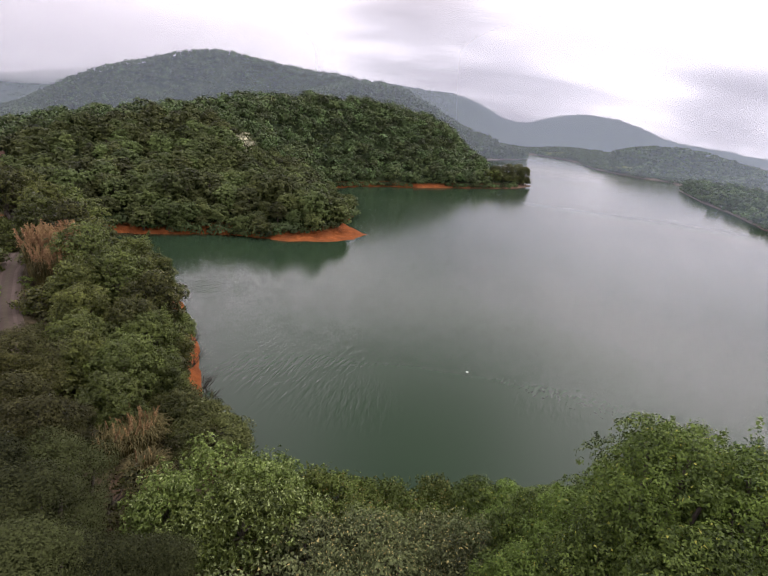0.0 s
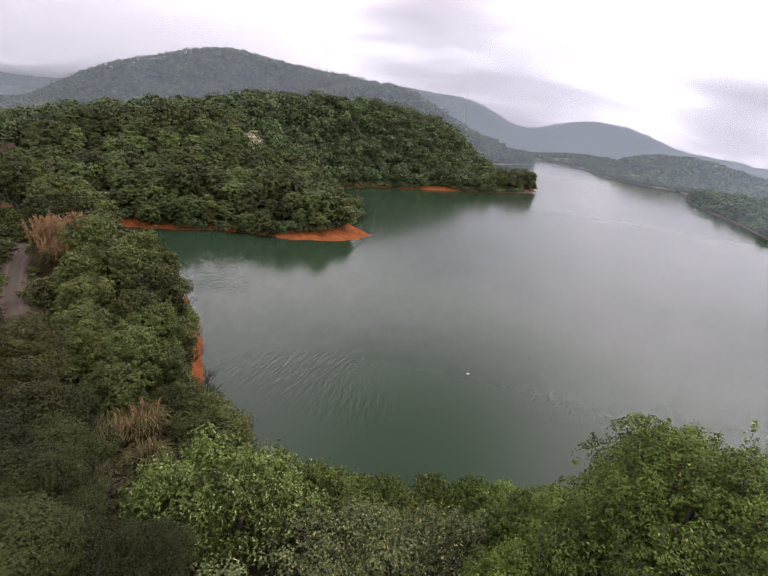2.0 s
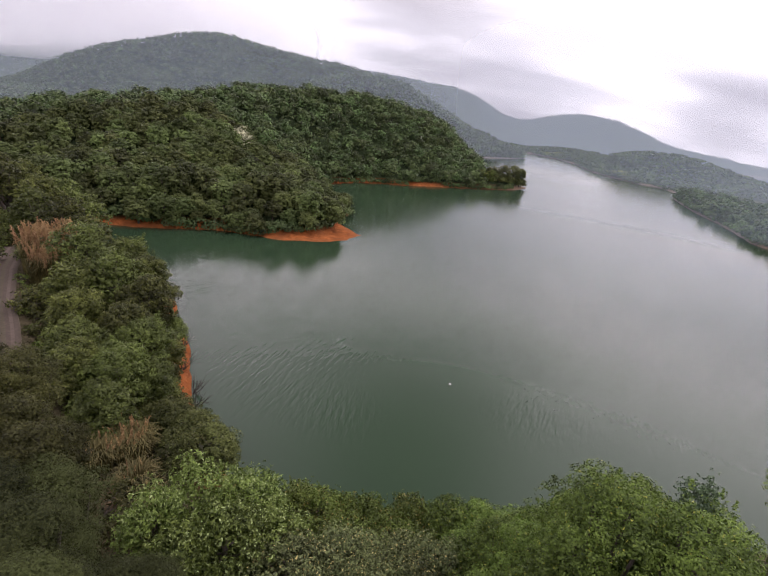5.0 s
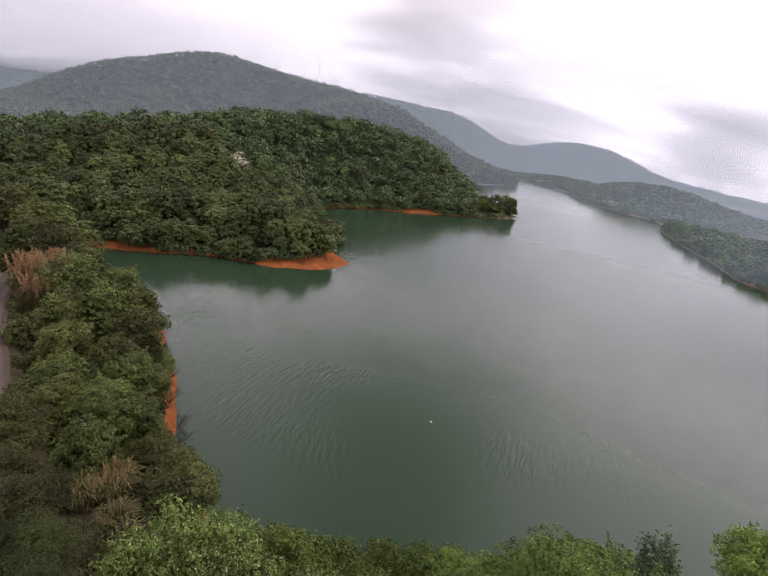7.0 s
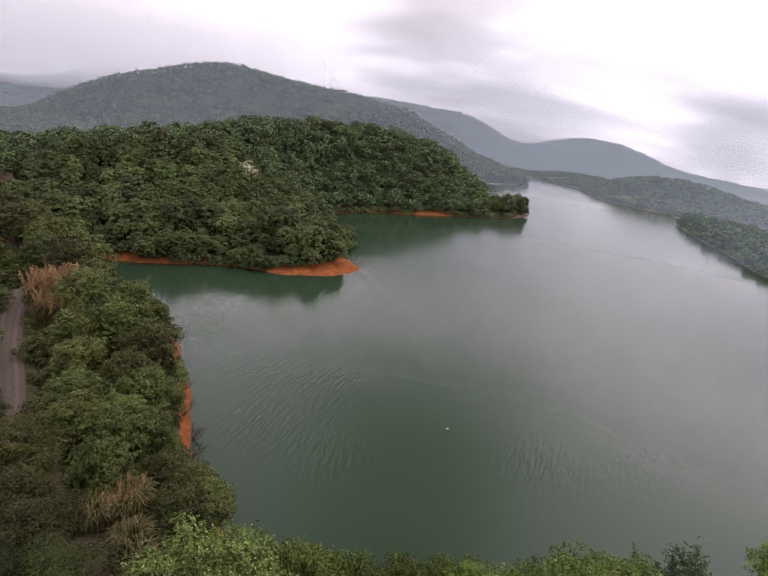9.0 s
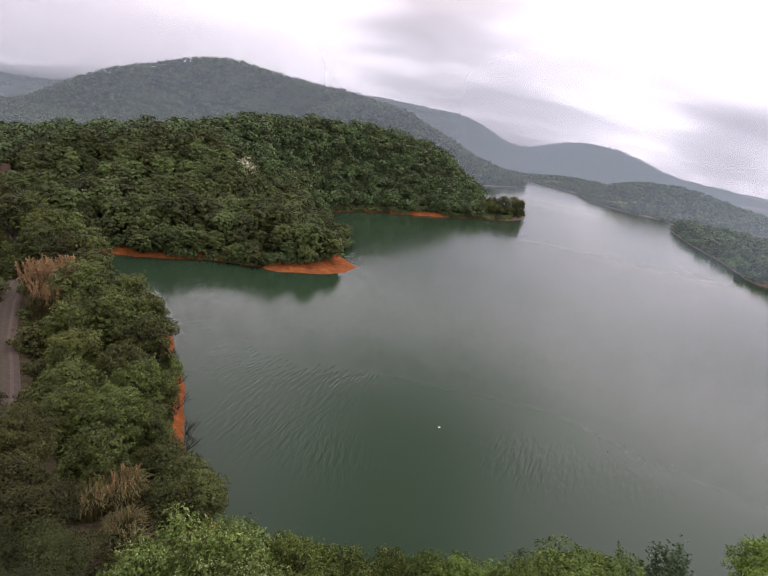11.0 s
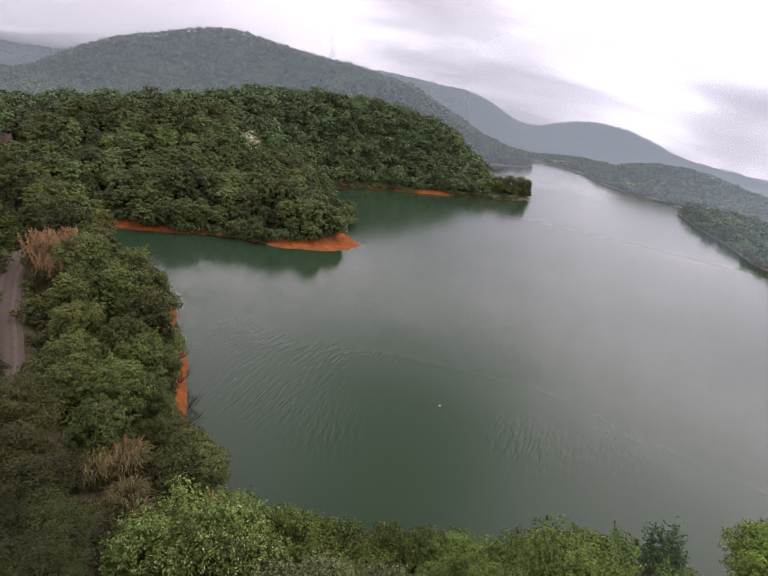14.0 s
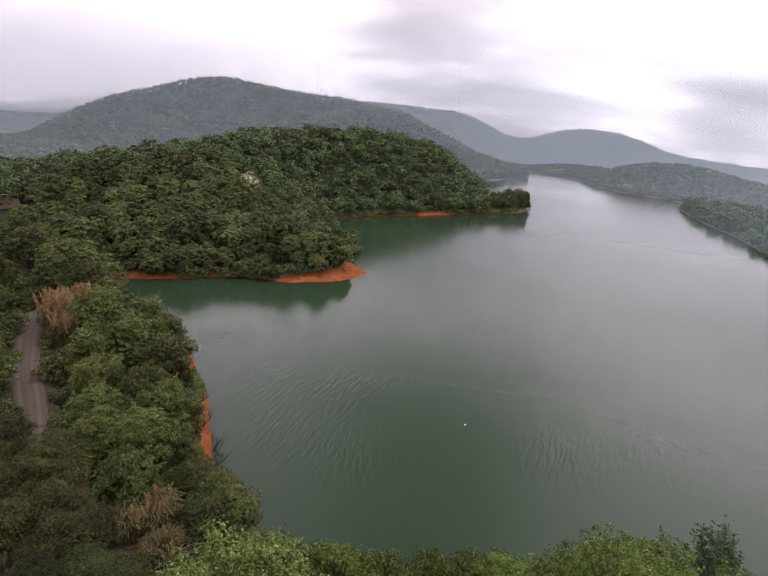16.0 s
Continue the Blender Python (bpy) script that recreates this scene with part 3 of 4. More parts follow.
def tube(points, radii, sides=6):
    """A tapered tube along points."""
    pts = [Vector(p) for p in points]
    v, f = [], []
    for i, p in enumerate(pts):
        t = (pts[min(i + 1, len(pts) - 1)] - pts[max(i - 1, 0)]).normalized()
        a = t.orthogonal().normalized()
        b = t.cross(a)
        for k in range(sides):
            w = 2 * math.pi * k / sides
            v.append(p + (a * math.cos(w) + b * math.sin(w)) * radii[i])
    for i in range(len(pts) - 1):
        for k in range(sides):
            a, b = i * sides + k, i * sides + (k + 1) % sides
            f.append((a, b, b + sides, a + sides))
    return [tuple(q) for q in v], f


def join(pieces):
    v, f, s = [], [], 0
    for a, b in pieces:
        v += list(a)
        f += [tuple(i + s for i in q) for q in b]
        s += len(a)
    return np.array(v), np.array(f, np.int32)


def part(name, me, parent, label=""):
    ob = new(name, me)
    ob.parent = parent
    if label:
        tagged(ob, label)
    return ob


def thing(name, x, y, z, label, category, group="", kind=""):
    ob = new(name)
    ob.empty_display_size = 0.3
    ob.location = (x, y, z)
    return tagged(ob, label, category, group, kind)


def limbs_of(rng, lobes, high, trunk_r):
    lean = rng.normal(size=2) * 0.25
    axis = [(0, 0, -0.8), (lean[0] * 0.4, lean[1] * 0.4, high * 0.3), (lean[0], lean[1], high * 0.68)]
    trunk = tube(axis, [trunk_r * 1.25, trunk_r, trunk_r * 0.4], 7)
    arms = []
    for lo in lobes[1:]:
        s = rng.uniform(0.22, 0.42)
        a = np.array([lean[0] * s, lean[1] * s, high * s])
        b = np.array(lo[:3])
        m = (a + b) / 2 + np.array([0, 0, -0.06 * high])
        arms.append(tube([a, m, b], [trunk_r * 0.5, trunk_r * 0.34, trunk_r * 0.14], 5))
    return join([trunk]), [join([a]) for a in arms]


def tree_meshes(rng, radius, high, count, n, leaf, mat, aspect=0.6, low=0.35, inner=0.7, jitter=0.55, droop=0.1, under=-0.35, sprigs=0, spread=0.62, whorl=1, rosette=0.0, inside_leaf=1.05, clump=1, far=False, tuft=0.0, per=12):
    lobes = billow_lobes(rng, radius, high, count) if tuft else lobes_of(rng, radius, high, count, spread, low)
    if tuft:
        c, nor = tufts(rng, lobes, n, tuft, per, under, jitter)
        n, clump, whorl = len(c), 1, 1
    else:
        c, nor = scatter(rng, lobes, n // whorl // clump, inner, under, jitter)
    if clump > 1:
        # twigs gather in clumps
        c, nor = np.repeat(c, clump, axis=0), np.repeat(nor, clump, axis=0)
        c = c + rng.normal(size=c.shape) * leaf * 1.25
        nor = unit(nor + rng.normal(size=nor.shape) * 0.25)
        n = len(c) if whorl == 1 else n
    if whorl > 1:
        # leaves stand in small whorls at the twig ends
        c, nor = np.repeat(c, whorl, axis=0), np.repeat(nor, whorl, axis=0)
        c = c + rng.normal(size=c.shape) * leaf * (0.18 if rosette else 0.55)
        nor = unit(nor + rng.normal(size=nor.shape) * 0.4)
        n = len(c)
    pts = [small_leaves(rng, c, nor, leaf, leaf * aspect) if far else leaves(rng, c, nor, leaf, leaf * aspect, droop, rosette)]
    total = n
    for _ in range(sprigs):
        lo = lobes[rng.integers(0, len(lobes))]
        a = rng.uniform(0, 6.28)
        base = lo[:3] + np.array([math.cos(a) * lo[3] * 0.6, math.sin(a) * lo[4] * 0.6, lo[5] * 0.8])
        tip = np.array([rng.normal() * 0.25, rng.normal() * 0.25, rng.uniform(0.4, 1.1)]) * (1.0 if leaf < 0.25 else 1.5)
        k = 60
        along = rng.uniform(0, 1, k)[:, None]
        q = base + tip * along + rng.normal(size=(k, 3)) * 0.16 * (1.1 - along) * max(1.0, leaf / 0.2)
        face = unit(rng.normal(size=(k, 3)) + np.array([0, 0, 0.6]))
        pts.append(small_leaves(rng, q, face, leaf, leaf * aspect) if far else leaves(rng, q, face, leaf, leaf * aspect))
        total += k
    # coarser foliage deep inside closes the crown
    inside = n // 5
    c, nor = scatter(rng, lobes * np.array([1, 1, 1, 0.72, 0.72, 0.72]), inside, 0.55, -0.6, 0.5)
    size = leaf * inside_leaf
    pts.append(small_leaves(rng, c, nor, size, size * 0.8) if far else leaves(rng, c, nor, size, size * 0.8))
    total += inside
    crown = mesh_from("crown", np.concatenate(pts), triples(total) if far else quads(total), [mat])
    (tv, tf), arms = limbs_of(rng, lobes[:7], high, 0.03 * high + 0.03)
    return mesh_from("trunk", tv, tf, [M_BARK], True), [mesh_from("limb", av, af, [M_BARK], True) for av, af in arms], crown


def plant(meshes, name, x, y, z, label, category, group=""):
    ob = thing(name, x, y, z, label, category, group)
    trunk = part("trunk", meshes[0], ob)
    for me in meshes[1]:
        part("limb", me, trunk)
    part("crown", meshes[2], ob)
    return ob


# ---------------------------------------------------------------- ground, lake, track, haze sheets
az = np.unique(np.concatenate([np.arange(-180, -52, 4.0), np.arange(-52, 52, 0.5), np.arange(52, 180, 4.0)]))
rad = [0.004, 0.4, 1.5]
while rad[-1] < 4600:
    rad.append(rad[-1] * (1.025 if rad[-1] < 280 else 1.05))
rad = np.array(rad)
RR, AA = np.meshgrid(rad, np.radians(az), indexing="ij")
GX, GY = RR * np.sin(AA), RR * np.cos(AA)
GZ = height(GX.ravel(), GY.ravel()).reshape(GX.shape)
na, nr = len(az), len(rad)
verts = np.concatenate([np.stack([GX, GY, GZ], -1).reshape(-1, 3), [[0, 0, ground_z(0, 0)]]])
i, j = np.meshgrid(np.arange(nr - 1), np.arange(na), indexing="ij")
i, j = i.ravel(), j.ravel()
j2 = (j + 1) % na
faces = np.stack([i * na + j, i * na + j2, (i + 1) * na + j2, (i + 1) * na + j], axis=1)
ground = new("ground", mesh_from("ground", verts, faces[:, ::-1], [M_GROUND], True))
tagged(ground, "wooded hillsides with bare red soil along the waterline", "ground", kind="structure")

water = new("water", mesh_from("water", [(-120, -20, 0), (260, -20, 0), (260, 600, 0), (-120, 600, 0)], [(0, 1, 2, 3)], [M_WATER]))
tagged(water, "calm green reservoir water with wind ripples", "water", kind="structure")


def road_strip(name, line, width, label):
    """A worn two-rut track laid along a line, following the ground."""
    pts = []
    for (ax, ay), (bx, by) in zip(line, line[1:]):
        for k in range(8):
            pts.append((ax + (bx - ax) * k / 8, ay + (by - ay) * k / 8))
    pts.append(line[-1])
    P2 = np.array(pts)
    t = np.gradient(P2, axis=0)
    nrm = unit(np.stack([-t[:, 1], t[:, 0]], 1))
    offs = np.array([-0.62, -0.5, -0.34, -0.22, -0.08, 0.08, 0.22, 0.34, 0.5, 0.62]) * width
    dip = np.array([-0.5, 0.0, -0.05, -0.05, 0.03, 0.03, -0.05, -0.05, 0.0, -0.5])
    base = np.full(len(P2), ROAD_Z)
    v = []
    for q, nn, z in zip(P2, nrm, base):
        for o_, d_ in zip(offs, dip):
            v.append((q[0] + nn[0] * o_, q[1] + nn[1] * o_, z + d_))
    m = len(offs)
    f = [(a * m + b, a * m + b + 1, (a + 1) * m + b + 1, (a + 1) * m + b) for a in range(len(P2) - 1) for b in range(m - 1)]
    strip = np.tile([1, 0, 2, 0, 1, 0, 2, 0, 1], len(P2) - 1)
    return tagged(new(name, mesh_from(name, v, f, [M_ROAD, M_VERGE, M_RUT], True, strip)), label, "road", kind="structure")


road_strip("road", ROAD, 2.5, "worn dirt track with wheel ruts between trees")


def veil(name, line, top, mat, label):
    """An added standing sheet, imitating haze or low cloud, along a curve given as azimuth and distance."""
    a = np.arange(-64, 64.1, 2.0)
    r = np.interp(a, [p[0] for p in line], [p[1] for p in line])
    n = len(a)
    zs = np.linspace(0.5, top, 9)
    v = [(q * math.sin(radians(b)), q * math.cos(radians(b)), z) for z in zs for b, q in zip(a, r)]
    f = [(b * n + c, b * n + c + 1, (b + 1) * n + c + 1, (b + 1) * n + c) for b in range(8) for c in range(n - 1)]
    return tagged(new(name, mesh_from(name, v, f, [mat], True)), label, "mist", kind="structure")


# the haze of distance is put into the colour of these added sheets
veil("mist", [(-64, 352), (64, 352)], 150, haze_cloud_material("thin_haze_sheet", 0, 50, 0.25, 0.235, 42, 125, 20, 0.75), "added sheet imitating thin grey haze in front of the wooded mountain")
veil("mist", [(-64, 800), (-12, 800), (28, 600), (64, 560)], 330, haze_cloud_material("valley_haze_sheet", 0, 90, 0.235, 0.23, 110, 240, 30, 1.45), "added sheet imitating pale haze in the valley behind the mountain")
veil("mist", [(-64, 190), (64, 190)], 95, haze_cloud_material("lake_haze_sheet", 0, 20, 0.17, 0.165, 16, 52, 10, 1.0, (0.36, 0.45, 0.55), 72.0, 120.0, 0.004), "added sheet imitating thin grey haze in front of the far headland")
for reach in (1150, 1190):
    veil("mist", [(-64, reach), (64, reach)], 480, haze_cloud_material("low_cloud", 10, 75, 0.62, 0.15, 130, 300, 50, 0.0, (0.80, 0.785, 0.80), -420.0, -60.0), "low cloud hiding the tops of the far mountains")

# ---------------------------------------------------------------- woods
rng = np.random.default_rng(7)
WOOD_KINDS = []
for k in range(8):
    r_, h_ = rng.uniform(2.1, 2.9), rng.uniform(5.2, 6.8)
    WOOD_KINDS.append(tree_meshes(rng, r_, h_, rng.integers(13, 18), 2300, 0.31, M_WOODS, 0.8, jitter=0.25, under=-0.6, inside_leaf=1.5, far=True, tuft=0.42, per=14))


def sow(x0, x1, y0, y1, step, jitter=0.42):
    gx, gy = np.meshgrid(np.arange(x0, x1, step), np.arange(y0, y1, step * 0.88), indexing="ij")
    gx = gx + (np.arange(gx.shape[1]) % 2)[None, :] * step * 0.5
    x = (gx + rng.uniform(-jitter, jitter, gx.shape) * step).ravel()
    y = (gy + rng.uniform(-jitter, jitter, gy.shape) * step).ravel()
    return x, y, shore_distance(x, y)


# the wooded peninsula: the slope over the water tree by tree
x, y, d = sow(-125, 85, 96, 330, 4.0)
azim, dist = np.degrees(np.arctan2(x, y)), np.hypot(x, y)
keep = (d > setback(x, y)) & (azim > -46) & (azim < 17) & (x < 47) & ~((x < -80) & (y < 105)) & ~((azim < -36.8) & (dist > 118) & (dist < 153))
x, y, d = x[keep], y[keep], d[keep]
order = np.argsort(np.hypot((x + 28) * 0.8, (y - 118) * 1.1))
near_n = 300
for idx in order[:near_n]:
    me = WOOD_KINDS[rng.integers(0, len(WOOD_KINDS))]
    s = rng.choice([0.65, 0.8, 0.92, 1.03, 1.15]) * rng.uniform(0.94, 1.06) * (0.85 if d[idx] < 4 else 1.0)
    ob = plant(me, "tree", x[idx], y[idx], ground_z(x[idx], y[idx]), "dense dark green evergreen tree on the wooded peninsula", "tree", "trees of the peninsula")
    ob.scale = (s * 1.22, s * 1.22, s * rng.uniform(0.95, 1.18))
    ob.rotation_euler = (0, 0, rng.uniform(0, 6.28))


def canopy(name, xs, ys, zs, radius, high, n, leaf, mat, label, lobes_n=4):
    """Far woods in one mesh: every tree a handful of leafy masses."""
    vs, kinds = [], []
    for _ in range(10):
        lo = billow_lobes(rng, 1.0, 2.3, lobes_n * 3) * np.array([1, 1, 0.44, 1, 1, 0.44])
        c, nor = scatter(rng, lo, n, 0.9, -0.3, 0.2)
        kinds.append((c, nor))
    for px, py, pz in zip(xs, ys, zs):
        c, nor = kinds[rng.integers(0, 10)]
        a = rng.uniform(0, 6.28)
        ca, sa = math.cos(a), math.sin(a)
        rot = np.array([[ca, sa, 0], [-sa, ca, 0], [0, 0, 1]])
        s = rng.choice([0.7, 0.85, 0.98, 1.12]) * rng.uniform(0.92, 1.08)
        sc = np.array([radius * s, radius * s, high * s * rng.uniform(0.85, 1.15)])
        vs.append(small_leaves(rng, (c * sc) @ rot + (px, py, pz), nor @ rot, leaf, leaf * 0.8))
    v = np.concatenate(vs)
    return tagged(new(name, mesh_from(name, v, triples(len(v) // 3), [mat])), label, "woods", kind="stuff")


rest = order[near_n:]
canopy("woods", x[rest], y[rest], height(x[rest], y[rest]) - 0.3, 3.5, 6.4, 230, 0.72, M_FOREST, "dense evergreen woods over the back of the peninsula", lobes_n=4)


def waterside(first, last, step, inland, gap):
    """Points just inland along a stretch of the shore, outside the bare spits."""
    out_ = []
    for (ax, ay), (bx, by) in zip(LAKE[first:last], LAKE[first + 1:last + 1]):
        l = math.hypot(bx - ax, by - ay)
        for q in np.arange(0, l, step):
            nx, ny = -(by - ay) / l, (bx - ax) / l
            w = inland * rng.uniform(0.5, 1.5)
            px, py = ax + (bx - ax) * q / l + nx * w, ay + (by - ay) * q / l + ny * w
            if float(shore_distance(np.array([px]), np.array([py]))[0]) < 0:
                px, py = px - 2 * nx * w, py - 2 * ny * w
            if setback(px, py) < gap:
                out_.append((px, py))
    out_ = np.array(out_)
    return out_[:, 0], out_[:, 1]


x, y = waterside(0, 24, 1.7, 0.25, 0.55)
canopy("scrub", x, y, height(x, y) - 0.3, 2.1, 2.6, 120, 0.5, M_FOREST, "dark scrub hanging over the water's edge of the peninsula")
x, y, d = sow(-66, 75, 96, 245, 1.5)
sb = setback(x, y)
keep = (d > sb - 0.2) & (d < sb + 2.6) & (sb > 0.5)
canopy("scrub", x[keep], y[keep], height(x[keep], y[keep]) - 0.2, 1.6, 2.2, 95, 0.5, M_FOREST, "low scrub at the edge of the bare red spits")
x, y = waterside(25, 45, 2.4, 0.9, 0.55)
canopy("scrub", x, y, height(x, y) - 0.2, 2.1, 2.2, 45, 0.9, M_FOREST, "dark scrub along the far waterline")

# land behind the peninsula, its headland and the mountain
x, y, d = sow(-80, 150, 300, 520, 6.2)
azim = np.degrees(np.arctan2(x, y))
keep = (d > 1.0) & (azim > -10) & (azim < 17)
canopy("woods", x[keep], y[keep], height(x[keep], y[keep]), 3.6, 6.8, 75, 1.5, M_FOREST, "wooded headland beyond the peninsula")

x, y, d = sow(-620, 90, 250, 790, 6.3)
azim, dist = np.degrees(np.arctan2(x, y)), np.hypot(x, y)
keep = (azim > -43) & (azim < 8) & (dist < 760) & (dist > np.where(azim < -28, 325, 500)) & ((y > 440) | (azim < -28))
canopy("woods", x[keep], y[keep], height(x[keep], y[keep]) - 0.8, 3.6, 5.6, 58, 1.25, M_FOREST, "forest covering the broad mountain", lobes_n=3)

# the headland across the water, the scrub on the far shore and the hills behind
x, y, d = sow(120, 300, 150, 345, 5.6)
azim, dist = np.degrees(np.arctan2(x, y)), np.hypot(x, y)
keep = (d > 0.8) & (azim > 28) & (azim < 48) & (dist < 350)
canopy("woods", x[keep], y[keep], height(x[keep], y[keep]) - 0.6, 3.3, 5.2, 150, 1.05, M_FOREST, "wooded headland across the water", lobes_n=4)

x, y, d = sow(70, 440, 330, 745, 6.8)
azim, dist = np.degrees(np.arctan2(x, y)), np.hypot(x, y)
meadow = np.exp(-(((x - 182) / 13) ** 2 + ((y - 548) / 15) ** 2)) + np.exp(-(((x - 186) / 9) ** 2 + ((y - 392) / 16) ** 2))
keep = (d > 0.5) & (azim > 8) & (azim < 47) & (dist < 745) & (dist > 340) & (meadow < 0.5) & ((azim > 13) | (y > 500))
canopy("woods", x[keep], y[keep], height(x[keep], y[keep]) - 0.5, 3.6, 3.6, 26, 1.9, M_HAZEL, "low scrub and woods along the far shore", lobes_n=3)
x, y, d = sow(150, 215, 360, 590, 3.2)
meadow = np.exp(-(((x - 182) / 13) ** 2 + ((y - 548) / 15) ** 2)) + np.exp(-(((x - 186) / 9) ** 2 + ((y - 392) / 16) ** 2))
keep = (d > 1.5) & (meadow >= 0.45)
canopy("meadow", x[keep], y[keep], height(x[keep], y[keep]) - 0.2, 2.2, 0.9, 30, 0.8, M_MEADOW, "pale green meadow on the far shore", lobes_n=3)

x, y, d = sow(-1300, 1100, 700, 1700, 12)
azim, dist = np.degrees(np.arctan2(x, y)), np.hypot(x, y)
keep = (azim > -42) & (azim < 42) & (dist > 740) & (dist < 1580) & (height(x, y) > 12)
canopy("woods", x[keep], y[keep], height(x[keep], y[keep]) - 4.0, 7.0, 6.5, 18, 2.9, M_FOREST, "hazy forest on the far mountains", lobes_n=3)

# ---------------------------------------------------------------- trees of the near bank
NEAR = {
    # kind: (leaf material, leaves, leaf length, width share, lobes, label, category)
    "casuarina": (M_FEATHER, 17000, 0.10, 0.30, 3, "feathery olive-green tree with a rounded dome crown", "tree"),
    "olive": (M_OLIVE, 11000, 0.13, 0.4, 8, "dull olive tree beside the dirt track", "tree"),
    "bank": (M_BANK, 9000, 0.19, 0.5, 11, "glossy dark green tree on the lake bank", "tree"),
    "shrub": (M_SHRUB, 8500, 0.16, 0.55, 9, "dark green shrub leaning over the water", "shrub"),
    "pale": (M_PALE, 7500, 0.18, 0.42, 9, "bright broad-leaved shrub with pale leaf undersides", "shrub"),
    "row": (M_ROW, 6000, 0.145, 0.5, 8, "yellow-green shrub at the water's edge", "shrub"),
    "mottled": (M_MOTTLED, 8500, 0.115, 0.5, 10, "grey-green mottled shrub with a few yellow leaves", "shrub"),
    "right": (M_RIGHT, 15000, 0.115, 0.46, 12, "fresh green leafy tree with upright sprigs", "tree"),
    "sapling": (M_SAPLING, 9000, 0.12, 0.46, 12, "bright green slender tree beside the shrubs", "tree"),
    "tip": (M_SHRUB, 2200, 0.42, 0.7, 8, "dark upright tree at the tip of the headland", "tree"),
    "lime": (M_ROW, 2000, 0.42, 0.75, 8, "yellow-green tree on the shore of the headland", "tree"),
    "flower": (M_FLOWER, 2000, 0.42, 0.75, 8, "pale greyish flowering tree among the evergreen woods", "tree"),
    "blue": (M_BLUE, 4500, 0.16, 0.55, 6, "blue-green sapling rising over the shrubs", "tree"),
}
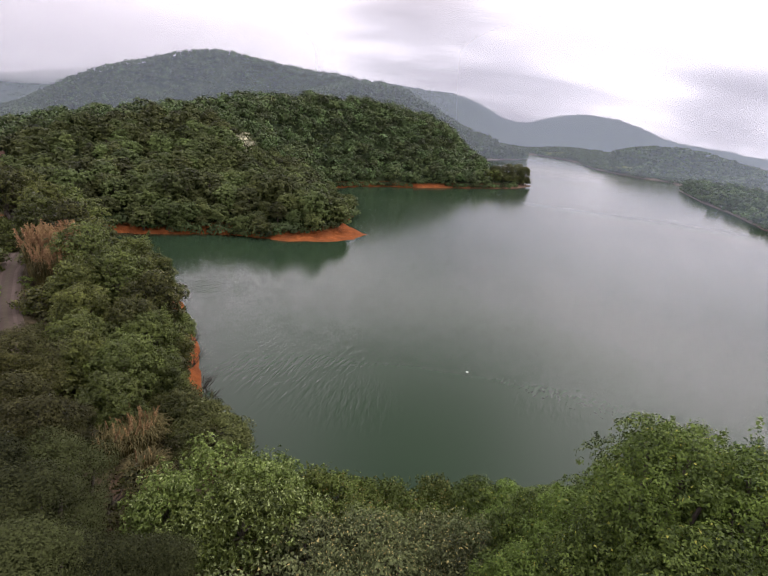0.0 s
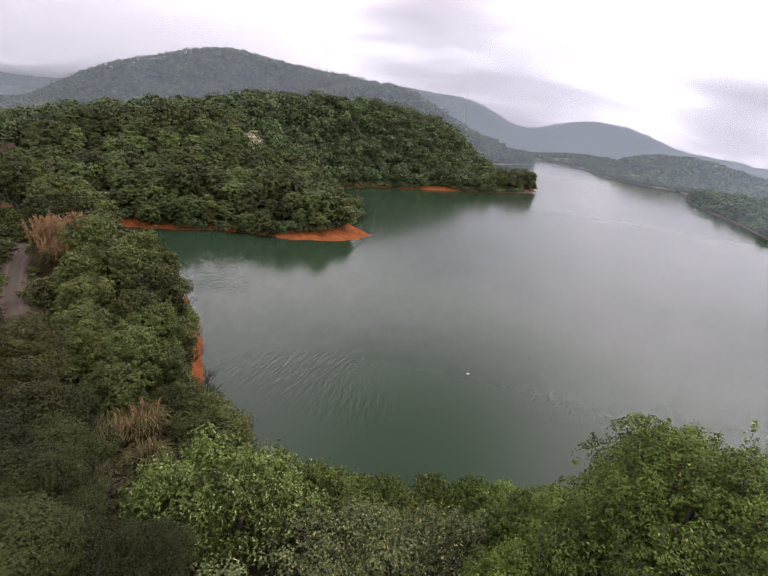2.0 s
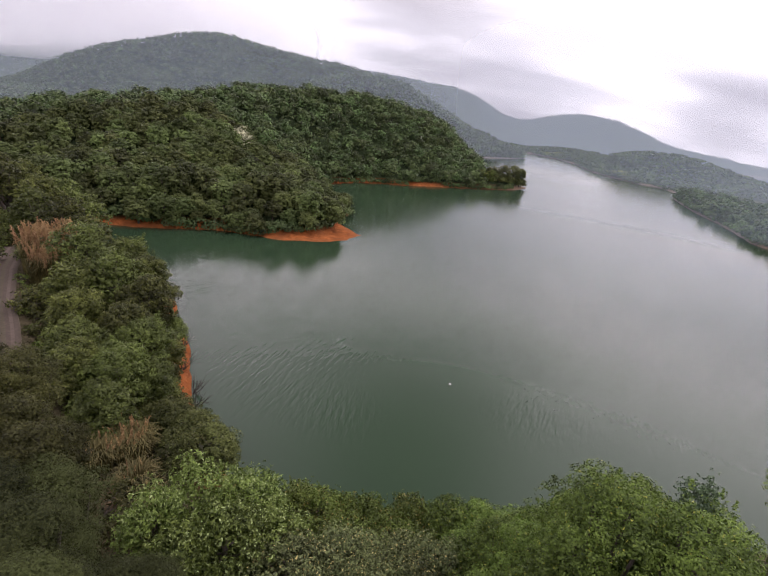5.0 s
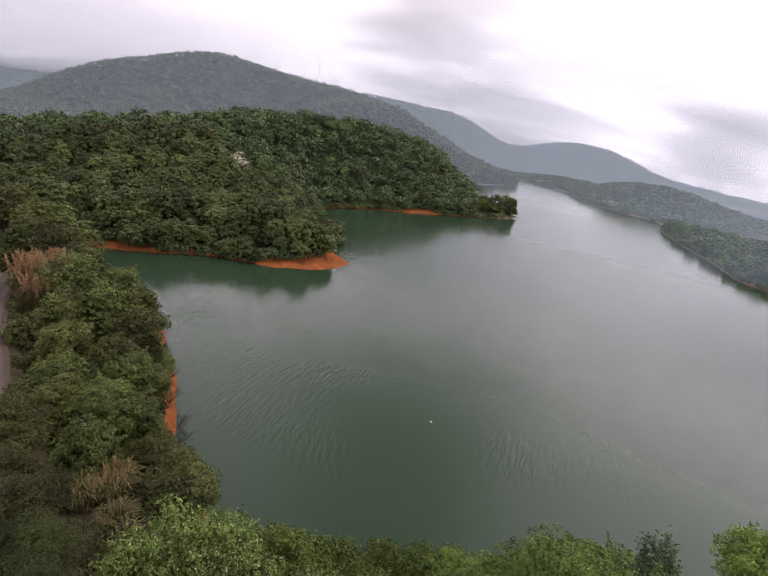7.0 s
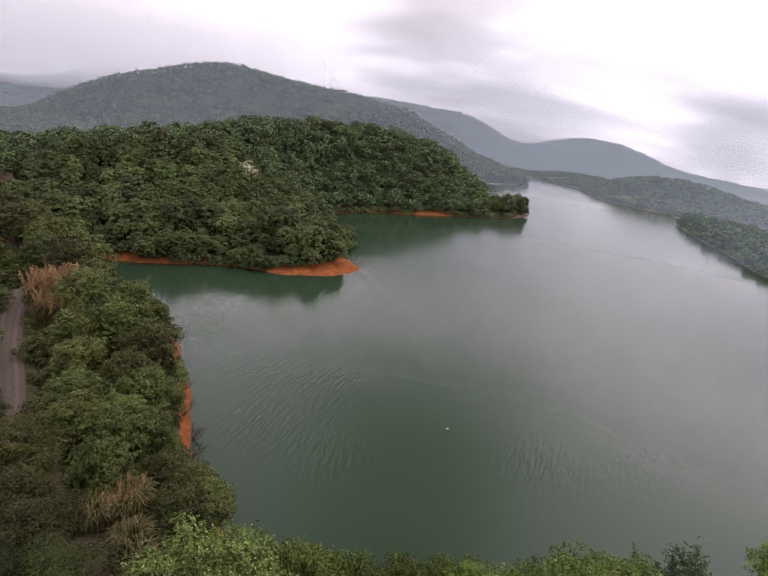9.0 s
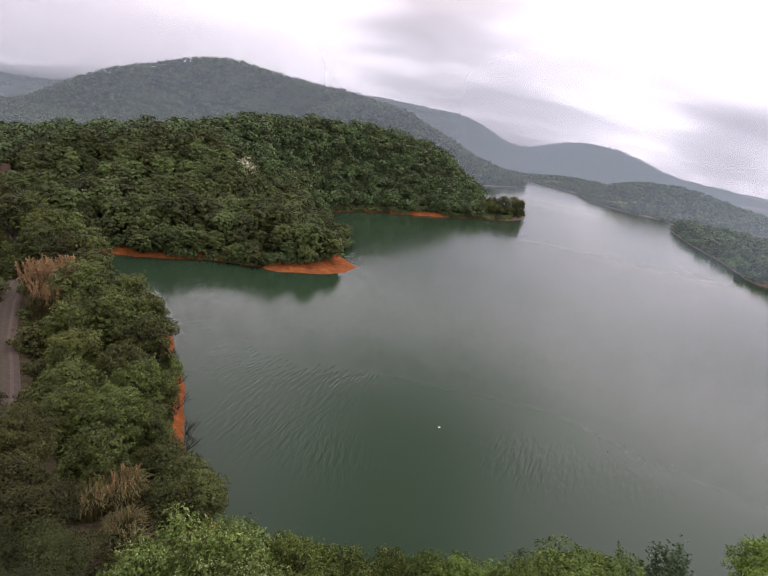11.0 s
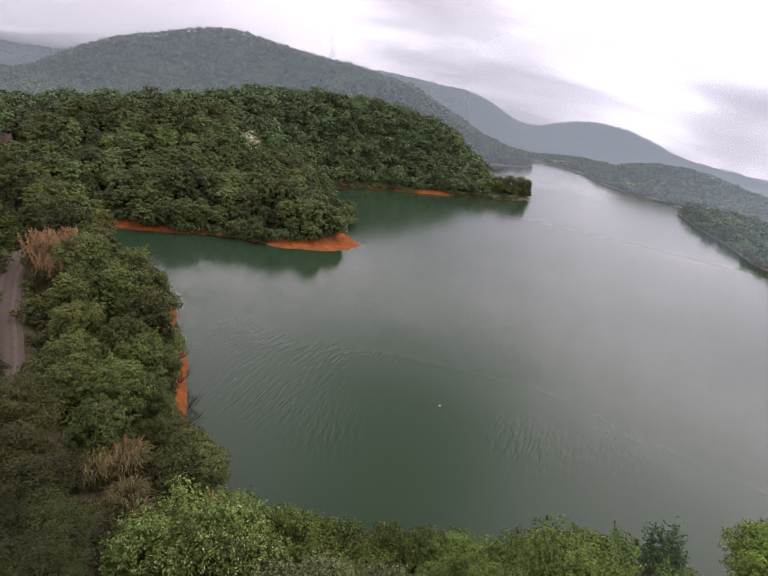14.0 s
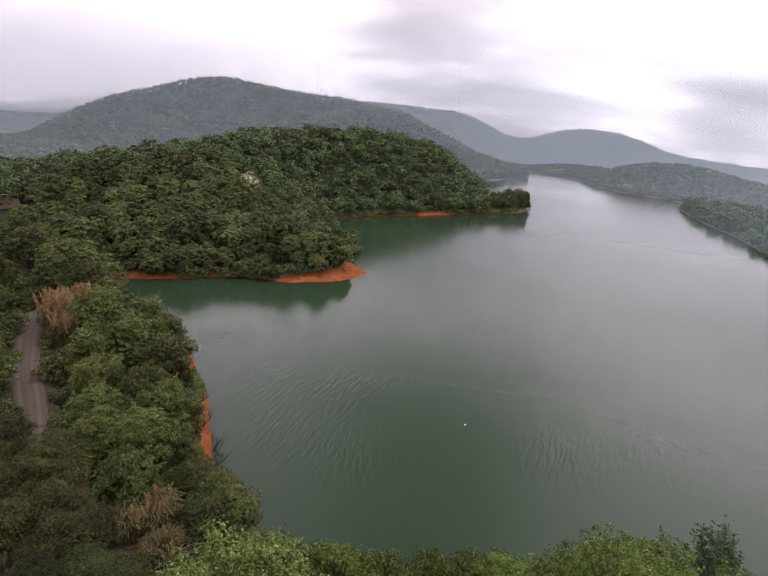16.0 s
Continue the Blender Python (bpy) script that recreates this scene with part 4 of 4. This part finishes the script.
# kind, x, y, height of its top, crown radius
PLANTS = [
    ("casuarina", -11.7, 15.6, 14.6, 2.1), ("casuarina", -10.9, 12.8, 15.6, 1.8), ("casuarina", -10.4, 14.3, 12.6, 1.1), ("casuarina", -9.1, 11.7, 14.2, 1.5),
    ("casuarina", -8.9, 14.1, 11.6, 1.4), ("casuarina", -7.8, 15.0, 10.6, 1.4), ("casuarina", -9.2, 10.5, 15.8, 1.5), ("casuarina", -13.2, 14.4, 15.2, 1.8),
    ("olive", -18.2, 23.2, 15.0, 2.3), ("olive", -16.2, 19.9, 14.4, 2.0), ("olive", -13.9, 17.5, 14.8, 1.8), ("olive", -14.6, 20.4, 12.6, 1.5), ("olive", -19.6, 20.2, 15.6, 2.2),
    ("olive", -17.2, 17.4, 15.4, 1.9), ("olive", -22.6, 25.0, 15.0, 2.2), ("olive", -21.0, 22.6, 13.0, 1.8), ("olive", -24.6, 28.0, 12.4, 1.8),
    ("bank", -34.9, 57.0, 12.9, 3.6), ("bank", -28.6, 52.0, 11.3, 3.4), ("bank", -23.4, 48.6, 9.9, 3.0), ("bank", -23.0, 43.6, 9.0, 3.0), ("bank", -20.8, 42.2, 8.3, 2.6), ("bank", -28.0, 44.5, 9.6, 2.6),
    ("bank", -19.8, 36.0, 8.9, 2.8), ("bank", -23.2, 35.4, 8.6, 2.3), ("bank", -18.6, 31.4, 8.0, 2.3), ("bank", -17.9, 37.2, 6.8, 2.0), ("bank", -31.5, 50.0, 10.2, 2.8), ("bank", -25.0, 39.0, 8.8, 2.5),
    ("bank", -31.0, 60.0, 10.5, 3.2), ("bank", -26.8, 56.2, 9.6, 2.6), ("bank", -38.0, 64.0, 11.5, 3.4), ("bank", -43.5, 68.0, 12.4, 3.4), ("bank", -48.5, 69.5, 12.8, 3.3), ("bank", -45.0, 76.0, 11.6, 3.4),
    ("bank", -53.0, 77.0, 13.4, 3.5), ("bank", -60.0, 80.0, 14.4, 3.6), ("bank", -62.0, 87.0, 14.0, 3.6), ("bank", -54.0, 83.0, 12.2, 3.2), ("bank", -68.0, 82.0, 15.0, 3.6), ("bank", -39.0, 43.0, 11.5, 2.8), ("bank", -36.0, 37.0, 11.5, 2.8), ("bank", -46.0, 50.0, 12.0, 3.0), ("bank", -55.0, 60.5, 12.4, 3.0),
    ("bank", -70.0, 92.0, 13.6, 3.2), ("bank", -76.0, 88.0, 15.5, 3.6), ("bank", -61.0, 72.0, 13.6, 3.4), ("bank", -66.0, 74.0, 15.0, 3.4),
    ("shrub", -12.8, 32.8, 4.9, 2.4), ("shrub", -10.4, 31.4, 4.5, 2.0), ("shrub", -15.0, 33.8, 5.2, 2.2), ("shrub", -12.6, 30.0, 4.6, 2.0),
    ("pale", -8.2, 22.4, 9.2, 2.3), ("pale", -10.2, 20.4, 9.0, 1.6), ("pale", -5.8, 24.0, 7.2, 2.1), ("pale", -6.4, 20.2, 8.4, 2.1), ("pale", -8.2, 19.2, 8.2, 1.6), ("pale", -3.9, 21.8, 7.2, 1.9),
    ("row", -1.6, 26.2, 4.4, 1.7), ("row", 1.4, 26.0, 4.3, 1.7), ("row", 4.2, 25.8, 4.9, 1.5), ("row", -3.6, 25.6, 5.0, 1.5), ("row", 0.0, 23.4, 5.4, 1.9), ("row", 3.0, 23.4, 5.6, 1.8),
    ("right", 6.6, 25.2, 5.6, 1.9), ("right", 9.4, 24.8, 5.2, 2.0), ("right", 12.0, 24.2, 6.4, 2.2), ("right", 15.5, 25.0, 7.0, 2.4), ("right", 19.0, 25.0, 7.8, 2.4),
    ("mottled", -2.4, 19.6, 6.8, 1.9), ("mottled", 0.4, 20.6, 6.9, 1.8), ("mottled", 3.2, 20.2, 7.4, 1.9), ("mottled", 1.6, 18.0, 7.4, 1.9), ("mottled", 5.6, 19.6, 8.0, 1.8), ("mottled", -0.8, 17.4, 7.0, 1.8), ("mottled", 4.2, 17.0, 8.2, 1.8),
    ("right", 8.0, 19.2, 10.7, 2.3), ("right", 8.8, 16.8, 12.4, 2.3), ("right", 6.6, 15.6, 10.8, 2.2), ("right", 9.3, 13.4, 18.2, 2.5), ("right", 11.0, 15.4, 17.2, 2.6), ("right", 7.6, 12.4, 15.6, 2.3), ("right", 11.6, 12.2, 18.6, 2.4), ("right", 8.6, 10.4, 17.2, 2.2), ("right", 11.8, 18.8, 12.6, 2.4),
    ("sapling", 19.8, 16.9, 17.4, 1.5), ("right", 7.8, 23.0, 5.1, 1.8), ("right", 10.8, 22.4, 5.4, 2.0), ("right", 13.8, 22.2, 6.4, 2.1), ("right", 17.0, 22.0, 7.2, 2.2), ("blue", 20.2, 22.4, 11.6, 1.2),
    ("bank", -18.4, 41.2, 4.2, 1.3), ("bank", -19.6, 45.2, 4.6, 1.4), ("bank", -21.2, 49.4, 5.0, 1.5), ("bank", -17.2, 38.4, 4.0, 1.2), ("bank", -20.6, 47.2, 4.2, 1.1),
]


def dome_tree(kind, px, py, top, radius, seed):
    mat, n, leaf, aspect, lobes_n, label, category = NEAR[kind]
    if kind == "bank" and py > 48:
        n, leaf = (6500, 0.26) if py < 62 else (4200, 0.33)
    if kind == "right" and py > 22:
        n, leaf = 9000, 0.15
    g = np.random.default_rng(seed)
    z = ground_z(px, py)
    high = max(top - z, 2.2)
    if kind == "casuarina":
        me = tree_meshes(g, radius * 0.9, high, 8, n, leaf, mat, aspect, jitter=0.25, tuft=0.42, per=40, far=True)
    elif kind in ("right", "sapling"):
        me = tree_meshes(g, radius, high, 18, n, leaf, mat, aspect, jitter=0.35, tuft=0.26, per=16, sprigs=16 if py < 22 else 3, far=True)
    elif kind in ("bank", "shrub"):
        me = tree_meshes(g, radius, high, 17, n, leaf, mat, aspect, jitter=0.32, tuft=0.34 if py < 48 else 0.42, per=14, sprigs=7, far=True)
    elif kind == "olive":
        me = tree_meshes(g, radius * 0.88, high, 11, n, leaf, mat, aspect, jitter=0.3, tuft=0.40, per=24, far=True)
    elif kind in ("tip", "lime", "flower"):
        me = tree_meshes(g, radius, high, 14, n, leaf, mat, aspect, jitter=0.3, tuft=0.5, per=12)
    else:
        low = 0.14 if kind in ("row", "pale", "mottled") or py > 22 else 0.34
        me = tree_meshes(g, radius, high, lobes_n + 4, n, leaf, mat, aspect, low=low, inner=0.86, jitter=0.28, spread=0.74, whorl=6 if kind == "pale" else 5, rosette=0.75, clump=4, sprigs={"row": 5, "blue": 3}.get(kind, 0))
    name = "shrub" if category == "shrub" else "tree"
    return plant(me, name, px, py, z, label, category, {"bank": "trees of the lake bank", "casuarina": "feathery trees"}.get(kind, ""))


PLANTS += [("tip", 57.0, 234.0, 11.0, 3.2), ("tip", 62.5, 236.0, 11.2, 3.0), ("tip", 67.0, 239.0, 9.8, 2.5), ("tip", 52.0, 234.0, 9.6, 2.8), ("tip", 55.5, 231.5, 6.2, 2.8), ("tip", 60.0, 233.4, 6.4, 2.8), ("tip", 64.6, 236.4, 6.2, 2.6), ("tip", 68.4, 240.4, 5.2, 2.0), ("tip", 54.0, 238.0, 6.0, 2.6), ("lime", 50.0, 227.5, 8.2, 3.2), ("lime", 45.5, 226.0, 7.6, 3.0), ("flower", -41.0, 147.0, 19.2, 3.6)]
for q, (kind, px, py, top, radius) in enumerate(PLANTS):
    dome_tree(kind, px, py, top, radius, 100 + q)


# undergrowth that closes the bank between the trees
FILL = {}
for nm, mat, leaf in (("bank", M_BANK, 0.25), ("olive", M_OLIVE, 0.2), ("row", M_ROW, 0.18), ("right", M_RIGHT, 0.2), ("mottled", M_MOTTLED, 0.17)):
    FILL[nm] = [tree_meshes(rng, 2.2, 3.0, 12, 1700, leaf * 0.85, mat, 0.6, jitter=0.35, inside_leaf=1.4, tuft=0.34, per=12, far=True) for _ in range(2)]
FILL_LABEL = {"bank": "leafy green undergrowth shrub on the lake bank", "olive": "dull olive undergrowth shrub", "row": "yellow-green undergrowth shrub by the water", "right": "fresh green undergrowth shrub", "mottled": "grey-green mottled undergrowth shrub"}
x, y, d = sow(-78, 30, 6, 96, 3.9)
roadway = road_distance(x, y)
along = np.clip(((x + 14.8) * 7.5 + (y - 24.8) * -6.1) / 93.5, 0, 1)
bare = np.maximum(np.exp(-(((x + 10.5) / 2.2) ** 2 + ((y - 17.0) / 3.0) ** 2)), np.exp(-(np.hypot(x + 14.8 - 7.5 * along, y - 24.8 + 6.1 * along) / 1.9) ** 2))
keep = (d > setback(x, y) + np.where(x > -9, 0.3, 1.3)) & (roadway > 2.6) & (np.abs(np.degrees(np.arctan2(x, y))) < 50) & (d < 26) & (bare < 0.4) & ~((x < -6.5) & (x > -19) & (y < 21)) & (np.hypot(x + 16, y - 28.6) > 3.4) & (np.hypot(x + 40, y - 57.5) > 4.2) & (np.hypot(x, y) > 9) & ~((y > 95) & (x > -80))
for px, py, dd in zip(x[keep], y[keep], d[keep]):
    nm = ("bank" if px < -14 and py > 26 else "olive" if px < -12 else "row" if px < 4 and py > 21 else "mottled" if px < 5 else "right")
    ob = plant(FILL[nm][rng.integers(0, 2)], "shrub", px, py, ground_z(px, py) - 0.1, FILL_LABEL[nm], "shrub", "undergrowth")
    q = rng.uniform(0.65, 1.15)
    ob.scale = (q * 1.1, q * 1.1, q * 0.9)
    ob.rotation_euler = (0, 0, rng.uniform(0, 6.28))


VERGE = [tree_meshes(rng, 1.0, 1.1, 6, 320, 0.2, m_, 0.5, low=0.1, inner=0.6, spread=0.8, whorl=4, rosette=0.7, inside_leaf=1.1) for m_ in (M_BANK, M_OLIVE, M_ROW)]
x, y, d = sow(-56, -20, 18, 72, 1.7)
q = road_distance(x, y)
for px, py, w in zip(x, y, q):
    if 1.6 < w < 3.6 and math.hypot(px + 40, py - 57.5) > 3.0:
        ob = plant(VERGE[rng.integers(0, 3)], "shrub", px, py, ground_z(px, py) - 0.05, "low weeds along the verge of the dirt track", "weeds", "verge weeds")
        k = rng.uniform(0.6, 1.2)
        ob.scale, ob.rotation_euler = (k * 1.2, k * 1.2, k), (0, 0, rng.uniform(0, 6.28))


# ---------------------------------------------------------------- plume grass
def plume_grass(px, py, radius, high, blades, plumes, seed, label):
    g = np.random.default_rng(seed)
    ob = thing("plume_grass", px, py, ground_z(px, py), label, "grass")
    v, f = [], []
    for b in range(blades):
        a, q = g.uniform(0, 6.28), radius * math.sqrt(g.uniform(0, 1))
        base = np.array([q * math.cos(a), q * math.sin(a), -0.1])
        a2 = a + g.normal() * 0.9
        out_ = np.array([math.cos(a2), math.sin(a2), 0]) * g.uniform(0.3, 1.0)
        side = np.array([-math.sin(a2), math.cos(a2), 0]) * 0.024
        l = high * g.uniform(0.55, 0.95)
        p1, p2, p3 = base + out_ * 0.25 + (0, 0, l * 0.55), base + out_ * 0.7 + (0, 0, l * 0.85), base + out_ * 1.25 + (0, 0, l * 0.78)
        s = len(v)
        v += [base - side, base + side, p1 + side * 1.3, p1 - side * 1.3, p2 + side, p2 - side, p3 + side * 0.2, p3 - side * 0.2]
        f += [(s, s + 1, s + 2, s + 3), (s + 3, s + 2, s + 4, s + 5), (s + 5, s + 4, s + 6, s + 7)]
    part("tuft", mesh_from("tuft", v, f, [M_BLADE]), ob)
    for b in range(plumes):
        a, q = g.uniform(0, 6.28), radius * math.sqrt(g.uniform(0, 1))
        head = part("plume", PLUMES[b % len(PLUMES)], ob)
        l = high * g.uniform(0.42, 0.62)
        head.location, head.scale = (q * math.cos(a), q * math.sin(a), high * g.uniform(0.36, 0.5)), (l / 2, l / 2, l / 2)
        head.rotation_euler = (g.normal() * 0.16, g.normal() * 0.16, g.uniform(0, 6.28))
    return ob


PLUMES = []
for k in range(4):
    g = np.random.default_rng(40 + k)
    sv, sf = tube([(0, 0, 0), (0.03, 0, 1.0), (0.16, 0, 2.0)], [0.02, 0.015, 0.006], 4)
    hgt = g.uniform(0, 1, 60)
    c = np.stack([0.03 + 0.16 * hgt ** 1.4, 0 * hgt, 0.95 + 1.1 * hgt], 1) + g.normal(size=(60, 3)) * np.array([0.06, 0.06, 0.03]) * (1.1 - hgt)[:, None]
    lv = leaves(g, c, unit(g.normal(size=(60, 3)) * np.array([1, 1, 0.3])), 0.26, 0.045, -0.8)
    PLUMES.append(mesh_from("plume", np.concatenate([sv, lv]), np.concatenate([np.array(sf, np.int32), quads(60, len(sv))]), [M_PLUME]))

plume_grass(-39.8, 59.0, 3.0, 6.6, 1500, 150, 31, "tall plume grass with dry pinkish seed heads beside the track")
plume_grass(-38.0, 55.6, 1.9, 5.4, 900, 60, 32, "tall plume grass with dry pinkish seed heads beside the track")
plume_grass(-16.0, 29.6, 1.4, 3.2, 800, 26, 33, "dry brown plume grass among the bank shrubs")
plume_grass(-17.2, 27.6, 1.0, 2.6, 500, 9, 34, "dry brown plume grass among the bank shrubs")
plume_grass(-14.2, 26.6, 0.9, 2.0, 400, 5, 35, "dry brown plume grass among the bank shrubs")
plume_grass(-12.6, 24.4, 0.9, 1.8, 300, 4, 36, "dry brown plume grass among the bank shrubs")
plume_grass(-11.2, 22.0, 0.8, 1.5, 260, 3, 37, "dry brown plume grass among the bank shrubs")

# fallen leaves on the bare earth between the shrubs
g = np.random.default_rng(51)
k = g.uniform(0, 1, 5200)
lx = -15.2 + 8.2 * k + g.normal(size=5200) * 1.1
ly = 25.2 - 7.2 * k + g.normal(size=5200) * 1.1
at_ = np.stack([lx, ly, height(lx, ly) + g.uniform(0.015, 0.06, 5200)], 1)
fallen = small_leaves(g, at_, unit(g.normal(size=(5200, 3)) * 0.35 + np.array([0, 0, 1.0])), 0.16, 0.09)
tagged(new("fallen_leaves", mesh_from("fallen_leaves", fallen, triples(5200), [leaf_material("dead_leaves", (0.05, 0.032, 0.02), (0.20, 0.14, 0.085), rough=0.8)])), "dry brown fallen leaves on bare earth", "leaves", kind="stuff")
# a few low weeds stand in them
for k in range(26):
    q = g.uniform(0, 1)
    px, py = -15.0 + 8.0 * q + g.normal() * 0.8, 25.0 - 7.0 * q + g.normal() * 0.8
    ob = plant(VERGE[g.integers(0, 3)], "shrub", px, py, ground_z(px, py) - 0.05, "small green weed on bare earth", "weeds", "weeds on the bare earth")
    w = g.uniform(0.25, 0.55)
    ob.scale, ob.rotation_euler = (w, w, w), (0, 0, g.uniform(0, 6.28))


# ---------------------------------------------------------------- small things
def bare_twigs(px, py, high, seed):
    g = np.random.default_rng(seed)
    ob = thing("dead_bush", px, py, ground_z(px, py), "bare dead twigs standing at the waterline", "bush")
    for b in range(9):
        a = g.uniform(0, 6.28)
        p = np.array([0, 0, -0.15])
        d_ = np.array([math.cos(a) * 0.5 + 0.35, math.sin(a) * 0.5, 1.0])
        l = high * g.uniform(0.5, 1.0)
        m = p + d_ * l * 0.5 + g.normal(size=3) * 0.08
        e = p + d_ * l + g.normal(size=3) * 0.15
        stems = [tube([p, m, e], [0.04, 0.026, 0.01], 4)]
        for _ in range(4):
            e2 = m + (e - m) * g.uniform(0, 0.6) + unit(g.normal(size=3) + (0, 0, 0.7)) * l * 0.35
            stems.append(tube([m, e2], [0.018, 0.008], 3))
        sv, sf = join([q for q in stems if q])
        part("twig", mesh_from("twig", sv, sf, [M_BARK]), ob)


for q, (px, py, hh) in enumerate([(-18.6, 46.0, 2.2), (-16.2, 42.4, 2.4), (-15.2, 39.8, 2.2), (-20.4, 51.0, 1.6), (-14.4, 37.4, 1.8)]):
    bare_twigs(px, py, hh, 60 + q)


def plain_material(name, colour, rough):
    m, t, b, o = material(name)
    pos = t.nodes.new("ShaderNodeTexCoord").outputs["Object"]
    n = noise_tex(t, pos, 9.0, 3.0)
    link(t, mix_rgb(t, math_node(t, "MULTIPLY", n, 0.35), colour, tuple(c * 0.6 for c in colour)), b.inputs["Base Color"])
    b.inputs["Roughness"].default_value = rough
    return m


def floating_bottle(px, py):
    ob = thing("bottle", px, py, 0.024, "small white plastic bottle floating on the lake", "bottle")
    v, f = tube([(-0.17, 0, 0), (-0.16, 0, 0), (0.06, 0, 0), (0.12, 0, 0), (0.15, 0, 0)], [0.03, 0.09, 0.09, 0.05, 0.035], 10)
    body = part("body", mesh_from("body", v, f, [plain_material("white_plastic", (0.8, 0.8, 0.78), 0.4)], True), ob)
    v, f = tube([(0.15, 0, 0), (0.2, 0, 0), (0.202, 0, 0)], [0.04, 0.04, 0.002], 10)
    part("cap", mesh_from("cap", v, f, [plain_material("grey_plastic", (0.5, 0.5, 0.5), 0.5)], True), body, "grey screw cap")
    ob.scale = (0.75, 0.75, 0.75)


floating_bottle(10.6, 49.6)


def roadside_wall():
    """A short retaining wall of the hillside road, with a steel rail on posts along its top."""
    ax, ay, bx, by = -106.0, 117.0, -90.5, 121.5
    z0, z1 = ground_z(ax, ay), ground_z(bx, by)
    z = max(z0, z1)
    ob = thing("retaining_wall", ax, ay, z, "reddish roadside retaining wall with a rail on the wooded hillside", "wall")
    l = math.hypot(bx - ax, by - ay)
    ob.rotation_euler = (0, 0, math.atan2(by - ay, bx - ax))
    bm = bmesh.new()
    bmesh.ops.create_cube(bm, size=1.0, matrix=Matrix.Translation((l / 2, 0, 0.0)) @ Matrix.Diagonal((l, 0.5, 4.4, 1)))
    bmesh.ops.bevel(bm, geom=bm.edges[:], offset=0.06, segments=2, affect="EDGES")
    me = bpy.data.meshes.new("wall")
    bm.to_mesh(me)
    bm.free()
    me.materials.append(plain_material("red_clay_wall", (0.20, 0.125, 0.095), 0.9))
    part("wall", me, ob)
    steel = plain_material("weathered_steel", (0.32, 0.30, 0.29), 0.6)
    v, f = tube([(0, 0, 3.05), (l, 0, 3.05)], [0.09, 0.09], 8)
    rail = part("rail", mesh_from("rail", v, f, [steel], True), ob, "weathered steel rail")
    post = None
    for k in range(9):
        v, f = tube([(0, 0, 2.1), (0, 0, 3.05)], [0.06, 0.06], 6)
        post = post or mesh_from("post", v, f, [steel], True)
        part("post", post, rail).location = (0.3 + k * (l - 0.6) / 8, 0, 0)


roadside_wall()
